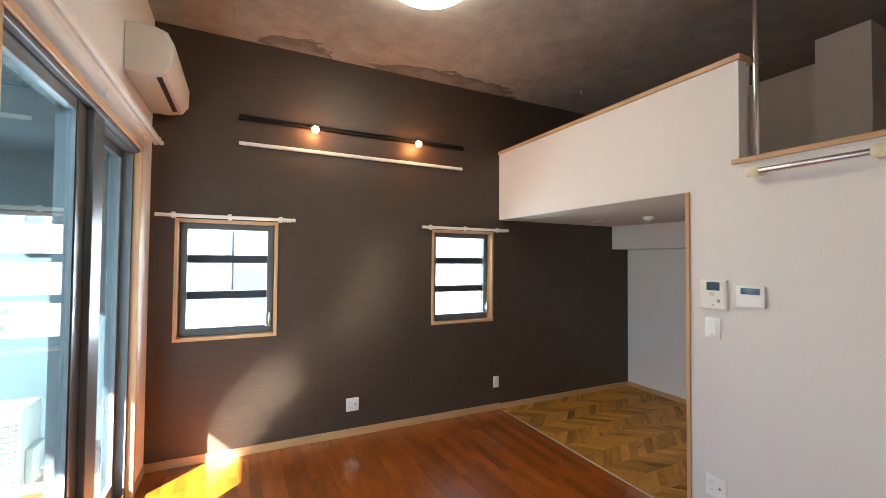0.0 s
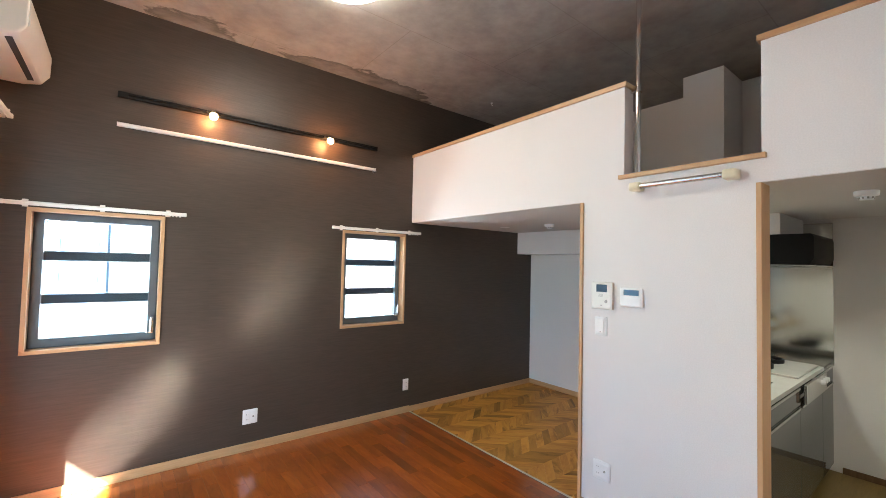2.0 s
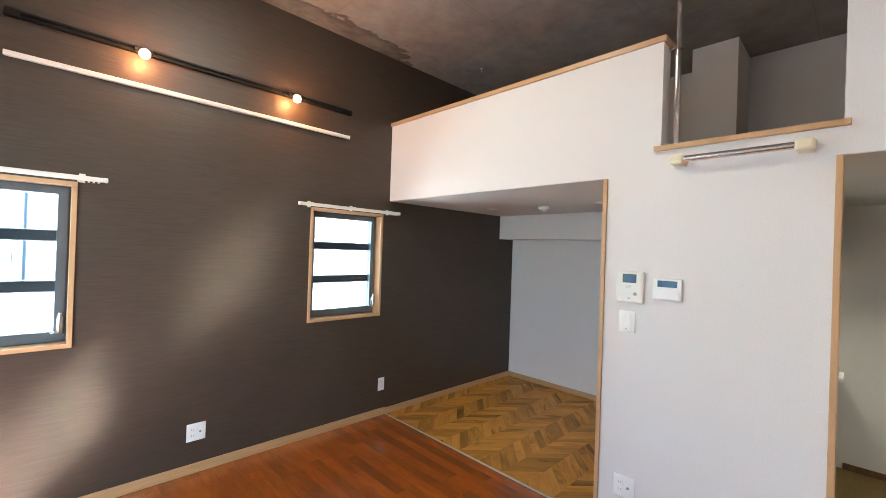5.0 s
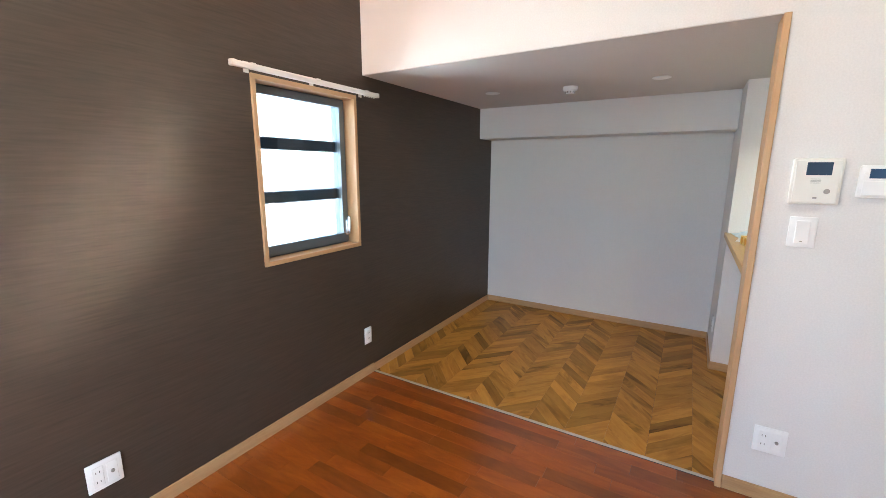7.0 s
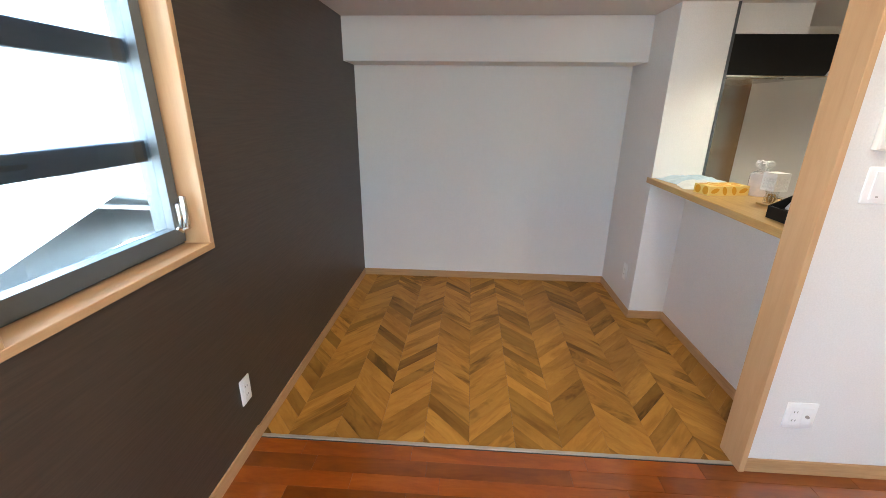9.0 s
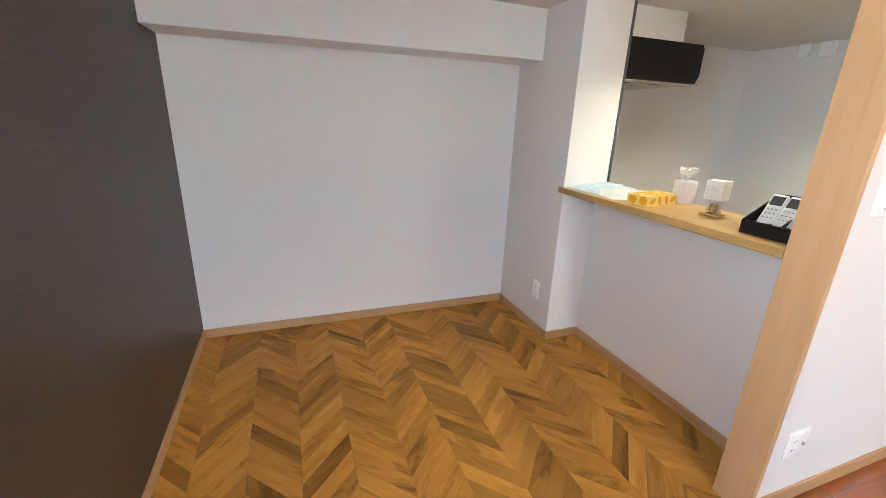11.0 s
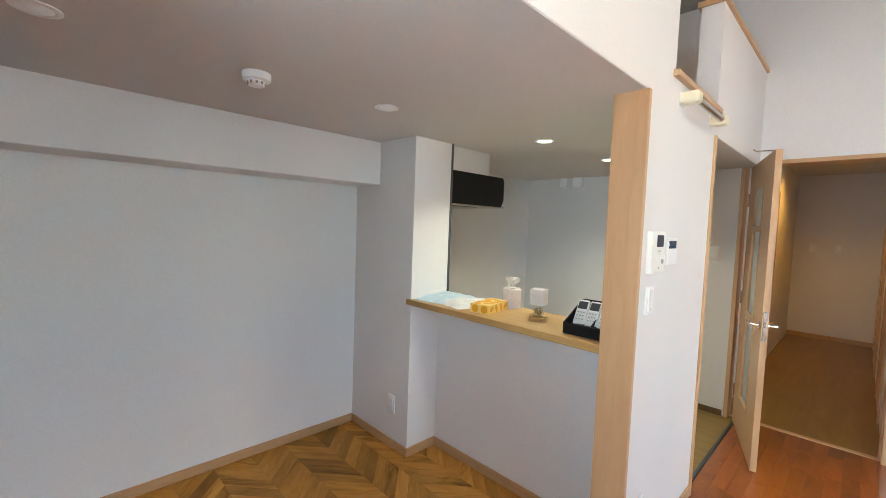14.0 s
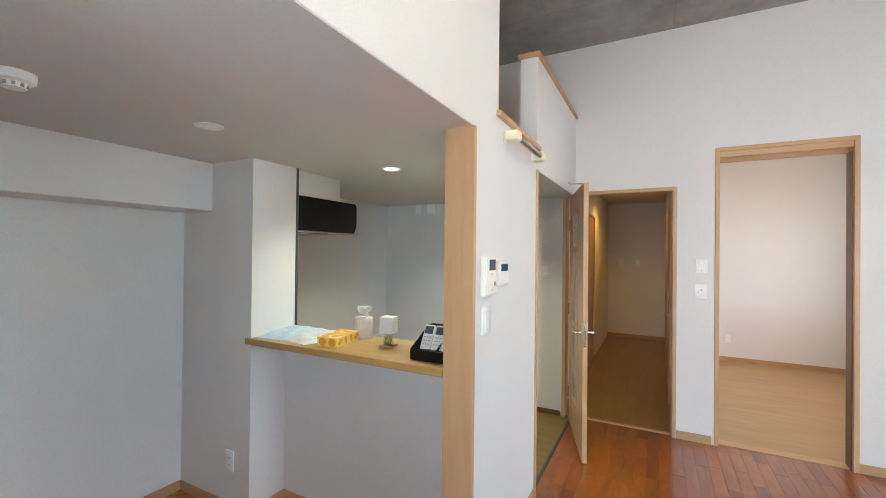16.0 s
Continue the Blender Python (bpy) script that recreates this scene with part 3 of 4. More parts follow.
def casement(name, span, label):
    """A small window in the north wall: wooden lining, grey sash, two bars, handle."""
    x0, x1 = span
    z0, z1 = WZ
    root = thing(name, pose((x0 + x1) / 2, NORTH, z0), label, "window", kind="structure")
    h, H = (x1 - x0) / 2, z1 - z0
    for a, b, n in (((-h, -0.012, 0), (h, 0.085, 0.024), "window_sill"), ((-h, -0.012, H - 0.024), (h, 0.085, H), "head_lining"),
                    ((-h, -0.012, 0.024), (-h + 0.024, 0.085, H - 0.024), "side_lining"), ((h - 0.024, -0.012, 0.024), (h, 0.085, H - 0.024), "side_lining")):
        part(n, box(a, b, 0.002), TRIM if n == "side_lining" else TRIMH, root)
    i, b0, b1 = h - 0.024, 0.024, H - 0.024
    part("outer_frame", pierced((-i, 0.085, b0), (i, 0.16, b1), [((-i + 0.03, -1, b0 + 0.03), (i - 0.03, 1, b1 - 0.03))]), ALU, root, "grey aluminium frame")
    s = part("sash", pierced((-i + 0.012, 0.066, b0 + 0.012), (i - 0.012, 0.108, b1 - 0.012), [((-i + 0.055, -1, b0 + 0.065), (i - 0.055, 1, b1 - 0.05))]), ALU, root, "grey aluminium sash")
    pane = part("pane", box((-i + 0.05, 0.092, b0 + 0.06), (i - 0.05, 0.097, b1 - 0.045)), PANE, root)
    pane.visible_shadow = False
    for z in (0.346, 0.638):
        part("bar", box((-i + 0.02, 0.112, z - 0.033), (i - 0.02, 0.15, z + 0.033), 0.006, seg=2), ALUDARK, root, "dark horizontal guard bar")
    hd = part("handle", box((i - 0.042, 0.046, b0 + 0.055), (i - 0.016, 0.068, b0 + 0.15), 0.004, seg=2), STEEL, root, "silver cam handle", True)
    part("grip", box((i - 0.036, 0.028, b0 + 0.06), (i - 0.022, 0.048, b0 + 0.175), 0.004, seg=2), STEEL, hd, smooth=True)
    part("hook", tube([(i - 0.03, 0.04, b0 + 0.065), (i - 0.06, 0.035, b0 + 0.06), (i - 0.075, 0.04, b0 + 0.075)], 0.005, 8), STEEL, hd, smooth=True)


casement("window_1", W1, "small window with grey sash and pale wooden lining")
casement("window_2", W2, "small window with grey sash and pale wooden lining")


def balcony_window():
    root = thing("window_3", pose(-0.60, BAL[0], BAL[2]), "tall two-leaf sliding balcony window in grey aluminium", "window", kind="structure")
    L, H = BAL[1] - BAL[0], BAL[3] - BAL[2]
    part("frame", pierced((-0.09, 0, 0), (0.03, L, H), [((-1, 0.035, 0.03), (1, L - 0.035, H - 0.035))]), ALU, root)
    part("head_rail", box((0.03, 0.013, H - 0.03), (0.06, L - 0.013, H + 0.024), 0.003), ALU, root)
    part("track", box((-0.07, 0.035, 0.03), (0.03, L - 0.035, 0.042), 0.002), STEEL, root)
    # the leaf to the south runs in the inner track, the other in the outer one
    for y0, y1, x, s0, s1 in ((0.03, 1.02, 0.012, 0.075, 0.29), (0.80, L - 0.025, -0.042, 0.18, 0.055)):
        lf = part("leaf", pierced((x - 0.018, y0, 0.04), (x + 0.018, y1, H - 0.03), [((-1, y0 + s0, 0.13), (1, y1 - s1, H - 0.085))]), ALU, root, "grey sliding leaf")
        g = part("pane", box((x - 0.003, y0 + s0 - 0.005, 0.125), (x + 0.003, y1 - s1 + 0.005, H - 0.08)), DIMMED, lf)
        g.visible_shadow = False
        if s1 > 0.1:
            part("stile_rib", box((x + 0.018, y1 - 0.155, 0.045), (x + 0.048, y1 - 0.004, H - 0.035), 0.003), ALU, lf)
            part("stile_rib", box((x + 0.018, y1 - s1 + 0.01, 0.045), (x + 0.023, y1 - s1 + 0.028, H - 0.035), 0.002), ALU, lf)
    for nm, a, b in (("side_lining", (0.03, -0.03, -0.026), (0.074, 0.012, H + 0.03)), ("side_lining", (0.03, L - 0.012, -0.026), (0.074, L + 0.03, H + 0.03)),
                     ("head_lining", (0.062, 0.012, H - 0.006), (0.074, L - 0.012, H + 0.03)), ("window_sill", (0.03, 0.012, -0.026), (0.074, L - 0.012, 0.004))):
        part(nm, box(a, b, 0.002), TRIM, root, "pale wooden lining")


balcony_window()


# an added window, out of sight, that lets light into the bedroom
def added_bedroom_window():
    root = thing("window_4", pose(-0.62, -2.3, 0.9), "wide grey framed bedroom window, added unseen to light the room", "window", kind="structure")
    part("frame", pierced((-0.04, -0.9, 0), (0.04, 0.9, 1.2), [((-1, -0.86, 0.04), (1, -0.02, 1.16)), ((-1, 0.02, 0.04), (1, 0.86, 1.16))]), ALU, root)
    for y in (-0.44, 0.44):
        g = part("pane", box((-0.003, y - 0.42, 0.04), (0.003, y + 0.42, 1.16)), PANE, root)
        g.visible_shadow = False


added_bedroom_window()

# ---- fixtures on the walls ----


def curtain_rail(m, length, label, double=False):
    root = thing("curtain_rail", m, label, "curtain rail")
    for k, y in enumerate((-0.05, -0.085) if double else (-0.055,)):
        h = length / 2 - 0.012 * k
        part("rail", extrude([(y - 0.010, -0.013), (y + 0.010, -0.013), (y + 0.013, 0.004), (y + 0.007, 0.013), (y - 0.007, 0.013), (y - 0.013, 0.004)], "x", -h, h), RAILW, root)
        for s in (-1, 1):
            part("end_cap", box((s * h - 0.012, y - 0.014, -0.014), (s * h + 0.012, y + 0.014, 0.014), 0.004, seg=2), RAILW, root, smooth=True)
        for g in range(5):
            x = h - 0.03 - 0.022 * g
            part("glider", box((x - 0.005, y - 0.004, -0.022), (x + 0.005, y + 0.004, -0.009), 0.002), RAILW, root)
    deep = -0.098 if double else -0.066
    for x in (-length / 2 + 0.1, 0, length / 2 - 0.1):
        part("bracket", box((x - 0.012, deep, 0.009), (x + 0.012, 0, 0.016), 0.001), RAILW, root)
        part("bracket_plate", box((x - 0.014, -0.004, -0.02), (x + 0.014, 0, 0.03), 0.001), RAILW, root)


curtain_rail(pose(-0.008, NORTH, 1.918), 0.965, "white curtain rail over the small window")
curtain_rail(pose(2.158, NORTH, 1.914), 0.985, "white curtain rail over the small window")
curtain_rail(pose(WEST, 2.65, 2.425, 0, 0, 90), 1.96, "double white curtain rail over the balcony window", True)


def track_light():
    root = thing("track_light", pose(1.086, NORTH, 2.747), "black lighting track with two lit spot bulbs", "track light")
    L = 1.035
    part("track", pierced((-L, -0.03, -0.018), (L, 0, 0.018), [((-L + 0.01, -0.04, -0.007), (L - 0.01, -0.018, 0.007))]), BLACK, root)
    part("feed_cap", box((-L - 0.008, -0.032, -0.02), (-L + 0.05, 0, 0.02), 0.002), BLACK, root)
    for x in (-0.455, 0.50):
        h = part("spot", box((x - 0.045, -0.052, -0.014), (x + 0.045, -0.03, 0.014), 0.003), BLACK, root, "black spot adapter")
        part("socket", rod((x, -0.05, -0.004), (x, -0.085, -0.03), 0.014), SATIN, h, smooth=True)
        part("bulb", lathe([(0, -0.032), (0.018, -0.027), (0.028, -0.012), (0.029, 0.004), (0.023, 0.02), (0.013, 0.031), (0, 0.032)], 20, Matrix.Translation((x, -0.108, -0.045)) @ pose(0, 0, 0, -80)), BULB, h, "glowing warm bulb", True)


track_light()


def picture_rail():
    root = thing("picture_rail", pose(1.075, NORTH, 2.533), "white wall-mounted picture hanging rail", "picture rail")
    part("rail", extrude([(-0.022, -0.014), (-0.026, 0.0), (-0.022, 0.014), (0, 0.014), (0, -0.014)], "x", -1.03, 1.03, 0.001, 1), RAILW, root)
    part("end_cap", box((1.028, -0.027, -0.016), (1.036, 0, 0.016), 0.002), RAILW, root)
    part("hook", tube([(1.0, -0.02, -0.012), (1.0, -0.021, -0.035), (1.0, -0.03, -0.042), (1.0, -0.034, -0.032)], 0.003, 8), CHROME, root, smooth=True)


picture_rail()


def socket_plate(m, gangs, label, holes=()):
    """A wall plate; gangs wide, with a raised insert each."""
    root = thing("wall_socket", m, label, "wall socket")
    w, h = (0.035, 0.06) if gangs == 1 else (0.058, 0.06)
    part("plate", box((-w, -0.008, -h), (w, 0, h), 0.004, seg=2), PLATE, root, smooth=True)
    xs = (0,) if gangs == 1 else (-0.023, 0.023)
    for k, x in enumerate(xs):
        ins = part("insert", box((x - 0.018, -0.0105, -0.042), (x + 0.018, -0.008, 0.042), 0.0012), PLATE, root)
        for z in holes[k]:
            if z == "coax":
                part("aerial_ring", rod((x, -0.0105, 0), (x, -0.017, 0), 0.007, 0.006, 14), GREYBTN, ins, smooth=True)
            else:
                for s in (-1, 1):
                    part("slot", box((x + s * 0.006 - 0.001, -0.0112, z - 0.004), (x + s * 0.006 + 0.001, -0.0102, z + 0.004)), SLOT, ins)


socket_plate(pose(1.008, NORTH, 0.282), 2, "white double wall plate with sockets and aerial jack", ((-0.02, 0.02), ("coax",)))
socket_plate(pose(2.549, NORTH, 0.297), 1, "white single wall plate with two sockets", ((-0.02, 0.02),))
socket_plate(pose(PART, 1.53, 0.297, 0, 0, -90), 2, "white double wall plate with sockets and aerial jack", ((-0.02, 0.02), ("coax",)))
socket_plate(pose(4.088, 1.683, 0.297, 0, 0, 180), 1, "white single wall plate low on the pillar", ((-0.02, 0.02),))
socket_plate(pose(1.02, -3.83, 0.32, 0, 0, 180), 1, "white single wall plate in the bedroom", ((-0.02, 0.02),))


def switch_plate(m, label, knob=False, w=0.035):
    root = thing("light_switch", m, label, "light switch")
    part("plate", box((-w, -0.008, -0.06), (w, 0, 0.06), 0.003, seg=2), PLATE, root, smooth=True)
    if knob:
        part("dial", rod((0, -0.008, 0), (0, -0.024, 0), 0.019, 0.017, 24), PLATE, root, "round white dial", True)
        part("pointer", box((-0.0015, -0.0255, 0.004), (0.0015, -0.0235, 0.016)), GREYBTN, root)
    else:
        part("rocker", box((-0.022, -0.012, -0.046), (0.022, -0.008, 0.046), 0.002, seg=2), PLATE, root)
        part("indicator", box((-0.004, -0.0128, -0.038), (0.004, -0.0118, -0.034)), GREYBTN, root)


switch_plate(pose(PART, 1.543, 1.213, 0, 0, -90), "white rocker switch under the intercom", w=0.043)
switch_plate(pose(1.595, SOUTH, 1.42, 0, 0, 180), "white rocker switch between the doorways", w=0.043)
switch_plate(pose(1.597, SOUTH, 1.215, 0, 0, 180), "white dial switch between the doorways", True, 0.043)
switch_plate(pose(2.847, SOUTH, 1.336, 0, 0, 180), "white wall switch in the kitchen passage", w=0.04)
switch_plate(pose(2.22, -4.9, 1.35, 0, 0, 180), "white switch on the hall end wall")
switch_plate(pose(2.50, -4.9, 1.35, 0, 0, 180), "white switch on the hall end wall")


def intercom():
    root = thing("intercom", pose(PART, 1.53, 1.41, 0, 0, -90), "cream intercom panel with a small display", "intercom")
    part("body", box((-0.074, -0.024, -0.087), (0.074, 0, 0.087), 0.006, seg=2), CREAM, root, smooth=True)
    part("front", box((-0.066, -0.027, -0.08), (0.066, -0.023, 0.08), 0.003, seg=2), CREAM, root)
    part("display", box((-0.034, -0.0285, 0.024), (0.04, -0.0262, 0.072), 0.001), SCREEN, root, "dark blue display")
    for k in range(4):
        part("speaker_slot", box((-0.018, -0.0278, -0.006 + 0.005 * k), (0.012, -0.0266, -0.0045 + 0.005 * k)), GREYBTN, root)
    part("talk_button", rod((0.034, -0.026, -0.036), (0.034, -0.031, -0.036), 0.010, 0.009, 18), GREYBTN, root, "round grey talk button", True)
    part("maker_mark", box((-0.004, -0.0278, -0.064), (0.008, -0.0266, -0.058)), GREYBTN, root)


intercom()


def water_panel():
    root = thing("water_heater_panel", pose(PART, 1.34, 1.412, 0, 0, -90), "white water heater remote with flap and display", "control panel")
    part("body", box((-0.071, -0.017, -0.058), (0.071, 0, 0.058), 0.005, seg=2), PLATE, root, smooth=True)
    part("display", box((-0.045, -0.0188, 0.012), (0.05, -0.0165, 0.046), 0.001), PANELSHEEN, root, "glossy dark display with a blue reflection in its colour")
    part("flap", box((-0.06, -0.0205, -0.05), (0.06, -0.0165, 0.003), 0.002, seg=2), PLATE, root)
    part("button", rod((-0.054, -0.017, 0.03), (-0.054, -0.020, 0.03), 0.006, seg=14), PLATE, root)


water_panel()


def grab_rail():
    """The bar on which the loft ladder hooks."""
    root = thing("ladder_rail", pose(PART, 1.052, 2.082, 0, 0, -90), "stainless ladder rail with cream end brackets", "rail")
    part("bar", rod((-0.225, -0.055, 0), (0.225, -0.055, 0), 0.016), STEEL, root, smooth=True)
    for s in (-1, 1):
        b = part("bracket", box((s * 0.245 - 0.034, -0.078, -0.026), (s * 0.245 + 0.034, -0.004, 0.026), 0.014, seg=3), IVORY, root, "cream plastic end bracket", True)
        part("base", box((s * 0.245 - 0.03, -0.006, -0.03), (s * 0.245 + 0.03, 0, 0.03), 0.004, seg=2), CREAM, b, smooth=True)


grab_rail()


def pole():
    root = thing("grab_pole", pose(2.66, 1.347, 2.176), "shiny vertical metal pole at the loft opening", "pole")
    part("tube", rod((0, 0, 0), (0, 0, TOP - 2.176), 0.017), CHROME, root, smooth=True)
    part("foot", lathe([(0, 0), (0.036, 0), (0.036, 0.005), (0.022, 0.014), (0.0175, 0.016)]), CHROME, root, smooth=True)
    part("top_flange", lathe([(0.0175, TOP - 2.194), (0.022, TOP - 2.19), (0.036, TOP - 2.181), (0.036, TOP - 2.176), (0, TOP - 2.176)]), CHROME, root, smooth=True)
    b = part("bracket", rod((0, 0, 0.55), (0, 0.048, 0.55), 0.008), CHROME, root, smooth=True)
    part("collar", rod((0, 0, 0.535), (0, 0, 0.565), 0.022), CHROME, b, smooth=True)


pole()


def aircon():
    root = thing("air_conditioner", pose(WEST, 3.325, 2.66, 0, 0, 90), "cream-white wall-mounted air conditioner", "air conditioner")
    prof = [(0, 0.0), (-0.12, 0.0), (-0.20, 0.018), (-0.235, 0.07), (-0.238, 0.20), (-0.20, 0.27), (-0.14, 0.29), (0, 0.29)]
    part("body", extrude(prof, "x", -0.395, 0.395, 0.012, 3), ACWHITE, root, smooth=True)
    part("front_panel", extrude([(-0.203, 0.022), (-0.24, 0.075), (-0.243, 0.20), (-0.205, 0.272), (-0.2, 0.27), (-0.236, 0.2), (-0.233, 0.075), (-0.198, 0.026)], "x", -0.38, 0.38), ACWHITE, root, smooth=True)
    part("air_slot", extrude([(-0.15, 0.004), (-0.178, 0.0098), (-0.176, 0.015), (-0.15, 0.012)], "x", -0.34, 0.30), SLOT, root, "dark air outlet")
    part("back_plate", box((-0.38, -0.012, 0.01), (0.38, 0.0, 0.28)), GREYBTN, root)


aircon()

# ---- ceiling fittings ----


def ceiling_lamp():
    root = thing("ceiling_light", pose(1.10, 2.36, TOP), "lit round white dome ceiling light", "ceiling light")
    part("base", lathe([(0, 0), (0.275, 0), (0.275, -0.03), (0.26, -0.035), (0, -0.035)], 48), PLATE, root, smooth=True)
    part("dome", lathe([(0.27, -0.03), (0.275, -0.05), (0.255, -0.085), (0.19, -0.11), (0.10, -0.122), (0, -0.125)], 48), DOME, root, "glowing opal dome", True)
    part("knob", lathe([(0, -0.138), (0.008, -0.134), (0.008, -0.122), (0, -0.122)], 16), PLATE, root, smooth=True)


ceiling_lamp()


def smoke_alarm(x, y, z, label):
    root = thing("smoke_alarm", pose(x, y, z), label, "smoke alarm")
    part("body", lathe([(0, 0), (0.05, 0), (0.051, -0.01), (0.048, -0.026), (0.036, -0.03), (0.034, -0.03), (0, -0.03)], 36), PLATE, root, smooth=True)
    part("cage", lathe([(0.03, -0.03), (0.032, -0.034), (0.028, -0.046), (0.0, -0.047)], 24), PLATE, root, smooth=True)
    for k in range(10):
        a = 2 * math.pi * k / 10
        part("vent", box((-0.004, 0.029, -0.043), (0.004, 0.0325, -0.033)), GREYBTN, root).matrix_basis = Matrix.Rotation(a, 4, "Z")


smoke_alarm(3.60, 2.745, LOW, "white round smoke alarm on the alcove ceiling")
smoke_alarm(3.215, 0.395, LOW, "white round smoke alarm on the kitchen ceiling")


def downlight(x, y, z, lit):
    root = thing("downlight", pose(x, y, z), "lit recessed downlight, in the kitchen or added in the hall" if lit else "unlit white recessed downlight", "downlight", "downlights under the loft")
    part("ring", lathe([(0.038, -0.0005), (0.055, -0.0005), (0.056, -0.004), (0.046, -0.007), (0.038, -0.004), (0.038, -0.0005)], 36), PLATE, root, smooth=True)
    part("diffuser", lathe([(0, -0.003), (0.038, -0.003), (0.038, -0.0005), (0, -0.0005)] if lit else [(0, -0.014), (0.02, -0.012), (0.038, -0.004), (0.038, -0.0005), (0, -0.0005)], 36), DOWN if lit else REFLECTOR, root, "glowing diffuser" if lit else "bright reflector", not lit)


downlight(3.575, 2.165, LOW, False)
downlight(3.557, 3.33, LOW, False)
downlight(3.388, 1.106, LOW, True)
downlight(3.366, 0.246, LOW, True)
for ly in (1.106, 0.246):
    lamp("downlight_beam", "SPOT", 1.15, (1.0, 0.95, 0.74), look((3.38, ly, LOW - 0.012), (3.38, ly, 0)), radius=0.035, spot=radians(130))


# unseen fixture and warm lamp added to brighten the hall
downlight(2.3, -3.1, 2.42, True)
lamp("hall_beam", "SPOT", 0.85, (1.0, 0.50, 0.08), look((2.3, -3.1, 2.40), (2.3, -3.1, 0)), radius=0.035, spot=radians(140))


def ceiling_hook():
    root = thing("ceiling_hook", pose(3.275, 3.298, TOP), "small white hook in the concrete ceiling", "hook")
    part("plate", lathe([(0, 0), (0.012, 0), (0.012, -0.003), (0, -0.004)], 16), PLATE, root)
    part("hook", tube([(0, 0, -0.003), (0, 0, -0.02), (0.008, 0, -0.032), (0.016, 0, -0.026)], 0.003, 8), PLATE, root, smooth=True)


ceiling_hook()

# ---- alcove counter and the things on it ----
CT = 1.02
counter = solo("counter", extrude([(2.704, 1.30), (3.925, 1.30), (3.925, 1.684), (3.958, 1.684), (3.958, 1.70), (2.704, 1.70)], "z", CT - 0.035, CT, 0.003, 1), COUNTERW,
               "pale wooden bar counter with small things on it", "counter")


def tissue_box():
    root = thing("tissue_box", pose(3.422, 1.53, CT, 0, 0, 10), "yellow and orange patterned tissue box lying flat", "tissue box")
    part("carton", box((-0.058, -0.113, 0), (0.058, 0.113, 0.05), 0.002), YELLOW, root)

    def petal(m, size, turn):
        """A flat printed leaf shape, pointed at both ends."""
        pts = [(size * math.sin(a) * (0.55 + 0.25 * math.sin(a)), -1.45 * size * math.cos(a)) for a in (math.pi * k / 7 for k in range(8))]
        pts += [(-x * 0.9, y) for x, y in reversed(pts[1:-1])]
        bm = extrude(pts, "z", 0.0, 0.0006)
        bm.transform(m @ Matrix.Rotation(radians(turn), 4, "Z"))
        return bm

    random.seed(4)
    for k in range(7):
        x, y = (-0.028 if k % 2 else 0.027), -0.084 + 0.028 * k
        part("print", petal(Matrix.Translation((x, y, 0.0501)), 0.025, random.choice((35, -40, 70, -75))), ORANGE, root)
    for k in range(4):
        part("print", petal(Matrix.Translation((-0.0579, -0.08 + 0.053 * k, 0.025)) @ pose(0, 0, 0, 0, -90), 0.0165, random.choice((20, -70, 80))), ORANGE, root)
        part("print", petal(Matrix.Translation((0.0579, -0.08 + 0.053 * k, 0.025)) @ pose(0, 0, 0, 0, 90), 0.0165, random.choice((20, -70, 80))), ORANGE, root)
    for x in (-0.03, 0.026):
        part("print", lathe([(0, 0), (0.021, 0), (0.021, 0.0006), (0, 0.0006)], 18, Matrix.Translation((x, 0.1128, 0.025)) @ pose(0, 0, 0, -90)), ORANGE, root)


tissue_box()


def wrapped_roll():
    root = thing("paper_roll", pose(3.40, 1.35, CT), "paper roll wrapped in twisted clear film", "paper roll")
    part("roll", lathe([(0.018, 0), (0.05, 0), (0.053, 0.004), (0.053, 0.108), (0.05, 0.112), (0.018, 0.112), (0.018, 0)], 36), TISSUE, root, smooth=True)
    bm = lathe([(0.055, 0.001), (0.0555, 0.09), (0.052, 0.115), (0.028, 0.128), (0.012, 0.14), (0.014, 0.152), (0.026, 0.166), (0.02, 0.17)], 28)
    for v in bm.verts:
        k = 1 + 0.22 * noise.noise(v.co * 60) * (1 if v.co.z > 0.12 else 0.12)
        v.co.x, v.co.y = v.co.x * k, v.co.y * k
    part("film", bm, CLEAR, root, "crinkled clear wrapping")
    bm = lathe([(0.011, 0.128), (0.013, 0.138), (0.026, 0.15), (0.034, 0.166), (0.03, 0.176), (0.014, 0.168), (0, 0.16)], 30)
    for v in bm.verts:
        a = math.atan2(v.co.y, v.co.x)
        k = 1 + 0.3 * math.sin(5 * a + 90 * v.co.z) + 0.18 * math.sin(11 * a)
        v.co.x, v.co.y = v.co.x * k, v.co.y * k
        v.co += noise.noise_vector(v.co * 70) * 0.007
    part("twist", bm, FILM, root, "twisted film tuft")


wrapped_roll()


